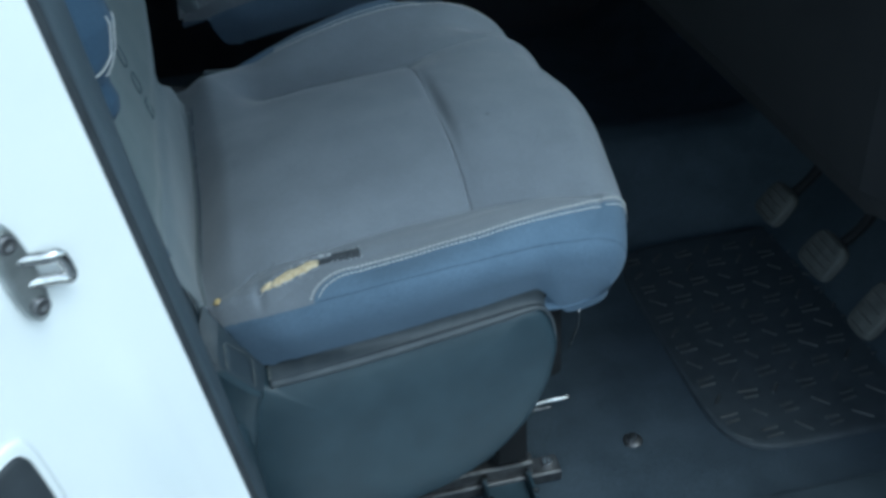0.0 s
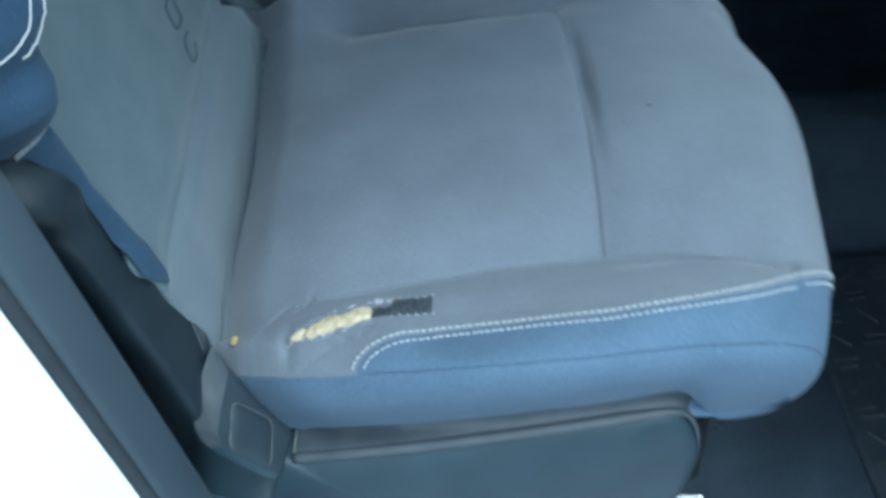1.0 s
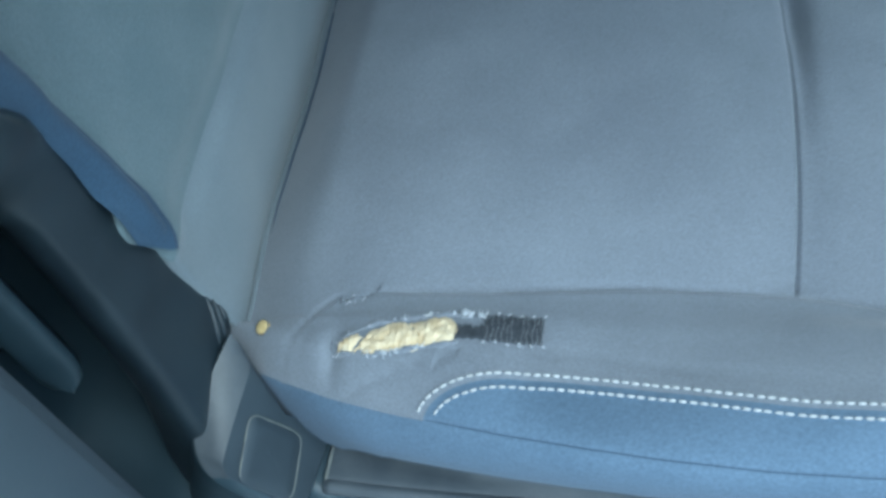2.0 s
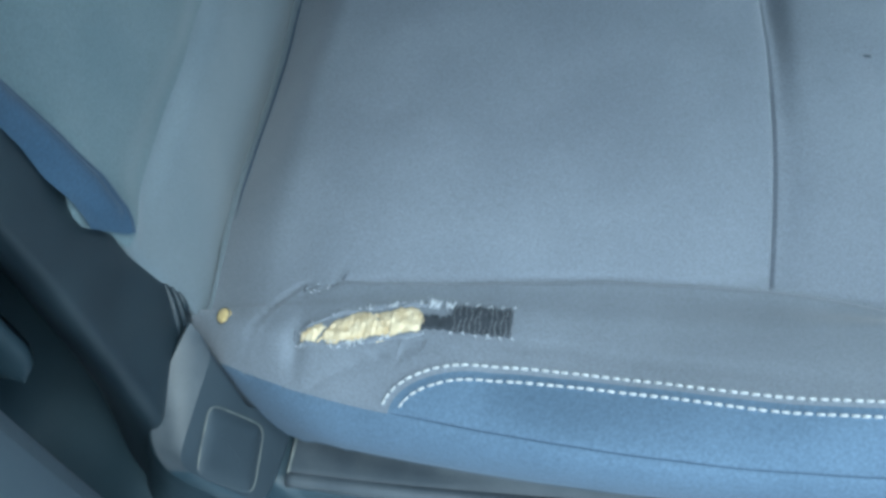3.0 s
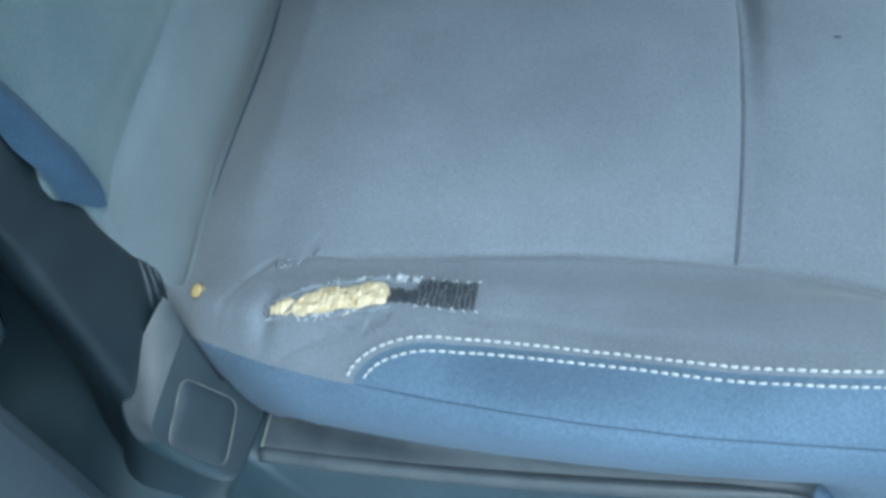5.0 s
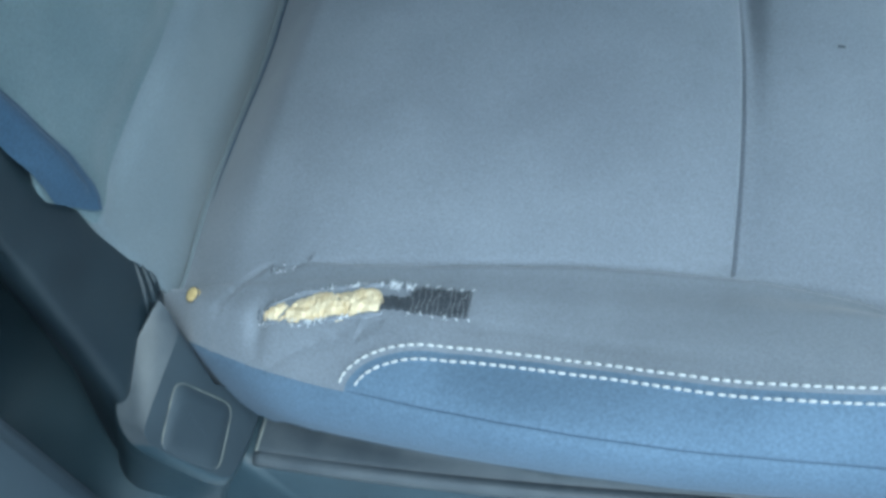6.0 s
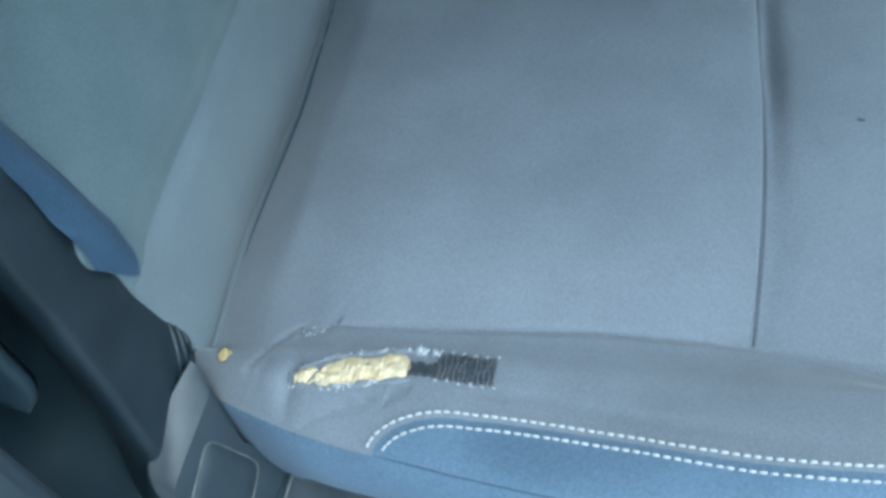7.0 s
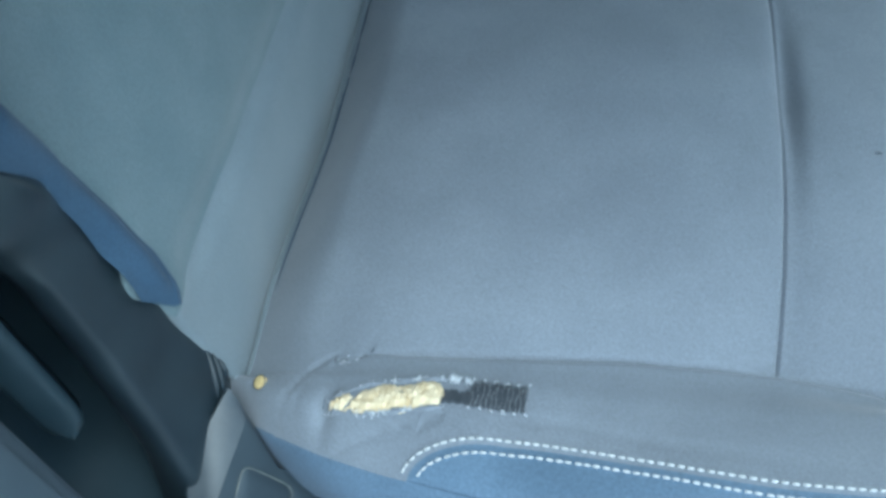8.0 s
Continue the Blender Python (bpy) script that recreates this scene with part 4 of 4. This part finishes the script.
# ---- tear, darned patch and burn hole ----
def damage(seat):
    # exposed foam: a lumpy ridge in the slit
    x0, x1 = -0.161, -0.1005
    rows = []
    for i, t in enumerate(np.linspace(0, 1, 120)):
        x = x0 + (x1 - x0) * t
        yc = 0.5828 + 0.0085 * t + 0.0010 * math.sin(t * 17)
        half = (0.0028 + 0.0058 * min(1, t * 3.2)) * (1 if t < 0.93 else max(0.1, (1 - t) / 0.07) ** 0.5)
        half *= 1 + 0.22 * noise.noise(Vector((x * 160, 2.0, 0)))
        if 0.15 < t < 0.25:
            half *= 1 - 0.45 * math.sin((t - 0.15) * math.pi / 0.1)
        row = []
        for u in np.linspace(-1, 1, 34):
            y = yc + half * u
            lump = noise.noise(Vector((x * 210, y * 210, 0.7))) * 0.0020 + noise.noise(Vector((x * 520, y * 520, 5.7))) * 0.0007 + noise.noise(Vector((x * 1300, y * 1300, 2.7))) * 0.0003
            lump -= 0.0045 * math.exp(-((x + 0.1495 - 0.6 * (y - 0.585)) / 0.0011) ** 2) + 0.002 * math.exp(-((x + 0.122 + 0.9 * (y - 0.590)) / 0.0009) ** 2)
            h = (0.0034 * math.sqrt(max(0, 1 - u * u)) + lump * (1 - u * u)) if 0 < t < 1 else 0
            row.append((x, y + 0.0006 * noise.noise(Vector((x * 400, u, 3))), on_cushion(x, y) - 0.0012 + h))
        rows.append(row)
    sheet("foam", rows, FOAM, seat, "lumpy yellow foam in the tear")
    # curled cloth lips round the tear
    for side in (-1, 1):
        pts, t_list = [], np.linspace(-0.03, 1.0, 46)
        for t in t_list:
            x = x0 + (x1 - x0) * t
            y = 0.5838 + 0.0085 * t + side * (0.0034 + 0.0056 * min(1, max(0, t) * 3.2)) + 0.0009 * noise.noise(Vector((x * 300, side * 4, 1)))
            pts.append((x, y, on_cushion(x, y) + 0.0002))
        tube("torn_lip", pts, lambda t: 0.0012 + 0.0006 * math.sin(t * 23), GREY_CLOTH, seat, "curled grey cloth lip")
    # white fibres pulled out along the lips
    verts, faces = [], []
    spots = [(0.30, -1, 0.003), (0.70, -1, 0.0045), (0.55, 1, 0.003), (1.02, 1, 0.006), (1.10, 1, 0.006), (1.16, 1, 0.005), (0.02, -1, 0.0025), (0.42, -1, 0.005), (0.72, 1, 0.003), (0.92, 1, 0.003), (0.52, -1, 0.003), (1.06, 1, 0.005)]
    random.seed(5)
    for n in range(118):
        if n < 80:
            t, side, size = spots[n % len(spots)]
            t += random.gauss(0, 0.022)
        else:
            t, side, size = random.uniform(-0.02, 1.55), random.choice((-1, 1)), random.uniform(0.0008, 0.0018)
        x = x0 + (x1 - x0) * t
        y = 0.5838 + 0.0085 * min(t, 1) + side * (0.0036 + 0.0056 * min(1, max(0, t) * 3.2)) + random.gauss(0, 0.0007)
        a = random.uniform(0, math.pi)
        d = np.array((0.5 * math.cos(a), math.sin(a), random.uniform(-0.1, 0.2))) * size * random.uniform(0.3, 0.6)
        p = np.array((x, y, on_cushion(x, y) + 0.0012))
        w = np.cross(d, (0, 0, 1.0))
        w = w / max(np.linalg.norm(w), 1e-9) * random.uniform(0.00018, 0.00045)
        k = len(verts)
        up = np.array((0, 0, 0.0006))
        verts += [p - d - w * 0.3, p - d + w * 0.3, p + d * 0.2 + w, p + d * 0.2 - w, p + d + up, p + up * 1.5, p - up]
        faces += [(k, k + 1, k + 5), (k + 1, k + 2, k + 5), (k + 2, k + 4, k + 5), (k + 4, k + 3, k + 5), (k + 3, k, k + 5), (k, k + 1, k + 2, k + 4, k + 3)]
    for n in range(12):
        p = np.array((random.uniform(-0.165, -0.152), random.gauss(0.6125, 0.0010), 0.0))
        p[2] = on_cushion(p[0], p[1]) + 0.0006
        k, r = len(verts), random.uniform(0.0003, 0.0006)
        verts += [p + np.array(q) * r for q in ((1, 0, 0), (0, 1, 0), (-1, 0, 0), (0, -1, 0), (0, 0, 0.9))]
        faces += [(k, k + 1, k + 4), (k + 1, k + 2, k + 4), (k + 2, k + 3, k + 4), (k + 3, k, k + 4), (k + 3, k + 2, k + 1, k)]
    tagged(part_of(seat, "fluff", as_mesh("fluff", verts, faces, FIBRE, False), "white pulled fibres"), kind="stuff")
    # darned patch: a dark ground with packed threads across it
    xa, xb, xn = -0.1020, -0.0590, -0.0880

    def patch_y(x, u):
        lo = (0.5858 if x < xn else 0.5848) + 0.03 * (x - xa) + 0.0005 * math.sin(x * 1500)
        hi = (0.5935 if x < xn else 0.6018) + 0.0007 * math.sin(x * 900) + 0.0005 * math.sin(x * 2300)
        return lo + (hi - lo) * u

    rows = [[(x, patch_y(x, u), on_cushion(x, patch_y(x, u)) + 0.0009 + (0.0006 if 0.02 < u < 0.98 else -0.0012)) for u in np.linspace(0, 1, 14)] for x in np.linspace(xa, xb, 60)]
    base = sheet("darned_patch", rows, DARK_THREAD, seat, "dark hand-darned patch")
    n = 0
    for x in np.arange(xa + 0.0008, xb, 0.00082):
        pts, lean = [], random.uniform(-0.0008, 0.0008)
        for u in np.linspace(random.uniform(-0.05, 0.0), random.uniform(1.0, 1.06), 16):
            xx = x + lean * u + 0.0004 * math.sin(u * 9 + n * 1.7)
            y = patch_y(x, u) + random.uniform(-0.0002, 0.0002)
            pts.append((xx, y, on_cushion(xx, y) + 0.0016 + 0.0004 * math.sin(u * 44 + n * 3.1)))
        tube("darning_thread", pts, random.uniform(0.00022, 0.00036), GREY_THREAD if n % 3 == 0 and x > xn + 0.001 else DARK_THREAD, base, sides=5)
        n += 1
    # crossing threads woven along the patch
    for u in np.linspace(0.06, 0.94, 9):
        pts = []
        for x in np.linspace(xn + 0.0005, xb - 0.0003, 40):
            y = patch_y(x, u) + 0.0004 * math.sin(x * 1800 + u * 20)
            pts.append((x, y, on_cushion(x, y) + 0.0017 + 0.0005 * math.sin(x * 3800 + u * 17)))
        tube("darning_thread", pts, 0.00026, DARK_THREAD, base, sides=5)
    # loose white thread ends along the patch
    for x in np.linspace(xn, xb, 6):
        for u in (-0.06, 1.05):
            y = patch_y(x, u)
            z = on_cushion(x, y) + 0.0014
            tube("thread_end", [(x, y, z), (x + 0.0006, y + 0.0004 * (1 if u > 0.5 else -1), z + 0.0006), (x + 0.0012, y + 0.0011 * (1 if u > 0.5 else -1), z)], 0.00032, FIBRE, base, "", sides=5)
    # burn hole
    hole = Vector((-0.2070, 0.6010, on_cushion(-0.2070, 0.6010)))
    slope = Vector((on_cushion(-0.214, 0.601) - on_cushion(-0.200, 0.601), on_cushion(-0.207, 0.592) - on_cushion(-0.207, 0.606), 0.014)).normalized()
    side = slope.cross(Vector((0, 1, 0))).normalized()
    over_ = slope.cross(side)

    def round_hole(r, a, h):
        return tuple(hole + side * r * math.cos(a) + over_ * r * math.sin(a) + slope * h)

    rows = [[round_hole(r, a, h) for a in np.linspace(0, 2 * math.pi, 21)] for r, h in ((0.0041, -0.0012), (0.0040, 0.0010), (0.0032, 0.0016), (0.0016, 0.0018), (0.0, 0.0018))]
    sheet("burn_hole", rows, SINGED_FOAM, seat, "small round burn hole showing yellow foam")
    rows = [[round_hole(0.0042 + 0.0003 * math.cos(b), a, 0.0006 + 0.0005 * math.sin(b)) for b in np.linspace(0, 2 * math.pi, 9)] for a in np.linspace(0, 2 * math.pi, 25)]
    sheet("singed_rim", rows, NICK, seat, "dark singed rim")
    # a short nick with loose threads behind the tear, and a speck on the thigh panel
    for ax, ay, bx, by in ((-0.166, 0.619, -0.1655, 0.610), (-0.166, 0.6125, -0.157, 0.6145), (-0.157, 0.6145, -0.148, 0.6165), (-0.148, 0.617, -0.1445, 0.6245), (-0.1655, 0.590, -0.164, 0.580)):
        pts = [(ax + (bx - ax) * t, ay + (by - ay) * t + 0.0006 * math.sin(t * 9), on_cushion(ax + (bx - ax) * t, ay + (by - ay) * t) - 0.0001) for t in np.linspace(0, 1, 8)]
        tube("nick", pts, lambda t: 0.00042 * math.sin(math.pi * (0.1 + 0.8 * t)), NICK, seat, "dark nick in the cloth", sides=6)
    sx, sy = 0.120, 0.783
    rows = [[(sx + 0.0024 * r * math.cos(a), sy + 0.0010 * r * math.sin(a), on_cushion(sx, sy) + h) for a in np.linspace(0, 2 * math.pi, 15)] for r, h in ((1.0, -0.0006), (0.9, 0.0004), (0.0, 0.0007))]
    sheet("speck", rows, NICK, seat, "small dark speck of dirt")


damage(SEAT)


# ---- jamb fittings ----
def striker():
    m = thing("door_striker", "chromed steel door striker bolted to the white jamb", "door striker", (-0.29, 0.341, 1.009))
    base, out, side, up = Vector((-0.294, 0.337, 1.011)), Vector((0.86, 0.42, -0.28)).normalized(), Vector((-0.45, 0.80, 0.0)).normalized(), Vector((-0.10, -0.10, 0.99)).normalized()
    return m, base, out, side, up


def fit_striker():
    m, base, out, side, up = striker()
    nrm = Vector((0.70, -0.70, 0.0)).normalized()
    along = up
    across = nrm.cross(along).normalized()
    rows = []
    for s, h in ((1.0, -0.002), (1.0, 0.003), (0.9, 0.005), (0.45, 0.005), (0.0, 0.005)):
        rows.append([tuple(base + across * (0.0115 * s * math.copysign(abs(math.cos(a)) ** 0.8, math.cos(a))) + along * (0.041 * s * math.copysign(abs(math.sin(a)) ** 0.8, math.sin(a))) + nrm * h) for a in np.linspace(0, 2 * math.pi, 37)])
    sheet("striker_plate", rows, ZINC, m, "oval steel plate")
    loop = [base - along * 0.0095, base - along * 0.0095 + out * 0.022, base - along * 0.010 + out * 0.030, base + out * 0.032, base + along * 0.010 + out * 0.030, base + along * 0.0095 + out * 0.022, base + along * 0.0095]
    tube("striker_loop", [tuple(p) for p in curve_through([tuple(p) for p in loop], 40)], 0.0046, METAL, m, "polished steel loop", sides=12)
    for s in (-1, 1):
        p = base + along * 0.027 * s + nrm * 0.006
        rows = [[tuple(p + across * r * math.cos(a) + along * r * math.sin(a) + nrm * h) for a in np.linspace(0, 2 * math.pi, 17)] for r, h in ((0.0065, -0.002), (0.0065, 0.003), (0.005, 0.0045), (0.003, 0.002), (0.0, 0.002))]
        sheet("bolt_head", rows, DULL_METAL, m, "recessed bolt head")


fit_striker()


def jamb_plug():
    p = thing("jamb_plug", "black rubber plug in the white door jamb", "rubber plug", (-0.337, 0.285, 0.853))
    nrm, up = Vector((0.79, -0.61, 0.0)), Vector((-0.10, -0.10, 0.99)).normalized()
    across = up.cross(nrm).normalized()
    c = Vector((-0.337, 0.285, 0.853))
    for name, size, mat, label in (("plug_body", 1.0, RUBBER, ""), ("plug_rim", 1.28, WHITE_PAINT, "pressed white rim")):
        rows = []
        for s, h in ((1.0, -0.004), (1.0, 0.004 if size == 1 else 0.0015), (0.93, 0.006 if size == 1 else 0.0022), (0.5, 0.006 if size == 1 else 0.0012), (0.0, 0.006 if size == 1 else 0.0012)):
            rows.append([tuple(c + across * 0.029 * size * s * math.copysign(abs(math.cos(a)) ** 0.4, math.cos(a)) + up * 0.037 * size * s * math.copysign(abs(math.sin(a)) ** 0.4, math.sin(a)) + nrm * h) for a in np.linspace(0, 2 * math.pi, 49)])
        sheet(name, rows, mat, p, label)


jamb_plug()


# ---- footwell ----
def floor_mat():
    mat = thing("floor_mat", "black rubber floor mat with raised bars, dusty", "floor mat", (0.56, 0.80, 0.372))
    cx, cy, hx, hy = 0.575, 0.850, 0.184, 0.245
    rows = []
    for s, h in ((1.0, 0.366), (1.0, 0.3725), (0.985, 0.3745), (0.95, 0.3735), (0.5, 0.3735), (0.0, 0.3735)):
        rows.append([(cx + s * hx * math.copysign(abs(math.cos(a)) ** 0.35, math.cos(a)), cy + s * hy * math.copysign(abs(math.sin(a)) ** 0.35, math.sin(a)), h) for a in np.linspace(0, 2 * math.pi, 81)])
    sheet("mat_sheet", rows, MAT_RUBBER, mat)
    bm = block_bm((-0.0135, -0.0020, 0), (0.0135, 0.0020, 0.0034), 0.0012, 1)
    bar = bpy.data.meshes.new("raised_bar")
    bm.to_mesh(bar)
    bm.free()
    bar.materials.append(GLINT_BAR_RUBBER)
    # pairs of bars lie along the mat, and slanted bars between them
    for i in range(8):
        for j in range(12):
            x, y = cx - 0.155 + 0.044 * i, cy - 0.215 + 0.038 * j
            pair = (i + j) % 2
            for off in ((-0.006, 0.006) if pair else (0.0,)):
                ob = new("raised_bar", bar)
                ob.parent = mat
                turn = (4 if pair else (-48 if j % 4 < 2 else 44)) + random.uniform(-7, 7)
                ob.matrix_basis = pose(x - 0.56 + random.uniform(-0.003, 0.003), y + off - 0.80, 0.3732 - 0.372 - random.uniform(0, 0.0016), 0, 0, turn) @ Matrix.Diagonal((random.uniform(0.75, 1.1), 1, 1, 1))


floor_mat()


def pedal(name, y, x, z, w, h, tilt, label, arm_top):
    p = thing(name, label, "pedal", (x, y, z))
    turn = pose(x, y, z, 0, tilt, 0)
    rows = []
    for f, rise in ((0.0, -0.008), (0.95, -0.008), (1.0, -0.005), (1.0, 0.003), (0.96, 0.0065), (0.85, 0.008), (0.0, 0.009)):
        ring = []
        for a in np.linspace(0, 2 * math.pi, 41):
            c, d = math.cos(a), math.sin(a)
            ring.append(tuple(turn @ Vector((f * 0.5 * h * math.copysign(abs(c) ** 0.5, c), f * 0.5 * w * (1 - 0.10 * c) * math.copysign(abs(d) ** 0.5, d), rise))))
        rows.append(ring)
    pad = sheet("pad", rows, PAD_RUBBER, p, "worn rubber pad")
    for k in range(5):
        u = -h / 2 + h * (k + 0.5) / 5
        bm = block_bm((u - 0.0020, -w * 0.36, 0.0065), (u + 0.0020, w * 0.36, 0.0100), 0.0012, 1)
        bmesh.ops.transform(bm, matrix=turn, verts=bm.verts[:])
        bm_part("rib", bm, PAD_RUBBER, pad, smooth=False)
    line = curve_through([(x + 0.008, y, z), (x + 0.06, y, z + 0.05), (x + 0.10, y, z + 0.16), (x + 0.11, y, arm_top)], 20)
    tube("arm", [tuple(q) for q in line], 0.008, BLACK_PLASTIC, p, "black steel arm")


pedal("clutch_pedal", 0.935, 0.60, 0.53, 0.062, 0.060, -52, "clutch pedal with a worn grey rubber pad", 0.88)
pedal("brake_pedal", 0.795, 0.60, 0.53, 0.072, 0.060, -52, "brake pedal with a worn grey rubber pad", 0.88)
pedal("accelerator_pedal", 0.675, 0.61, 0.52, 0.050, 0.080, -55, "accelerator pedal with a worn grey rubber pad", 0.88)


def floor_bolt():
    b = thing("floor_bolt", "steel bolt with a washer in the carpet", "bolt", (0.279, 0.672, 0.369))
    rows = [[(0.279 + r * math.cos(a), 0.672 + r * math.sin(a), 0.368 + h) for a in np.linspace(0, 2 * math.pi, 21)] for r, h in ((0.013, 0.0), (0.013, 0.003), (0.006, 0.0035), (0.0, 0.0035))]
    sheet("washer", rows, DULL_METAL, b)
    bm = bmesh.new()
    bmesh.ops.create_cone(bm, cap_ends=True, segments=6, radius1=0.0065, radius2=0.006, depth=0.008, matrix=pose(0.279, 0.672, 0.375))
    bm_part("head", bm, METAL, b, smooth=False)


floor_bolt()


def console():
    c = thing("centre_console", "dark plastic centre console with a handbrake lever", "console", (0.0, 1.2, 0.53))
    bm = prism_bm([(-0.75, 0.52), (-0.75, 0.72), (-0.30, 0.72), (-0.05, 0.66), (0.22, 0.63), (0.30, 0.62), (0.35, 0.59), (0.36, 0.52)], 1, 1.135, 1.275, 0.012)
    bm_part("console_body", bm, DARK_TRIM, c, smooth=False)
    tube("handbrake", curve_through([(0.02, 1.2, 0.655), (-0.06, 1.2, 0.70), (-0.16, 1.2, 0.735), (-0.22, 1.2, 0.745)], 20), 0.014, SHELL_PLASTIC, c, "dark handbrake lever", sides=12)


console()


def belt_buckle():
    b = thing("seat_belt_buckle", "dark grey plastic seat belt buckle on a short stalk", "belt buckle", (-0.262, 1.125, 0.70))
    stalk = curve_through([(-0.30, 1.125, 0.52), (-0.282, 1.125, 0.62), (-0.268, 1.125, 0.70), (-0.262, 1.125, 0.745)], 16)
    tube("stalk", [tuple(p) for p in stalk], 0.007, BLACK_PLASTIC, b, "black stalk")
    bm = block_bm((-0.013, -0.024, 0.0), (0.013, 0.024, 0.072), 0.006)
    bmesh.ops.transform(bm, matrix=pose(-0.262, 1.125, 0.735, 0, -40, 0), verts=bm.verts[:])
    body = bm_part("buckle_body", bm, SHELL_PLASTIC, b, "dark plastic body", smooth=False)
    bm = block_bm((-0.009, -0.018, 0.0705), (0.009, 0.018, 0.0755), 0.002, 1)
    bmesh.ops.transform(bm, matrix=pose(-0.262, 1.125, 0.735, 0, -40, 0), verts=bm.verts[:])
    bm_part("release_button", bm, BLACK_PLASTIC, body, "dark release button", smooth=False)


belt_buckle()
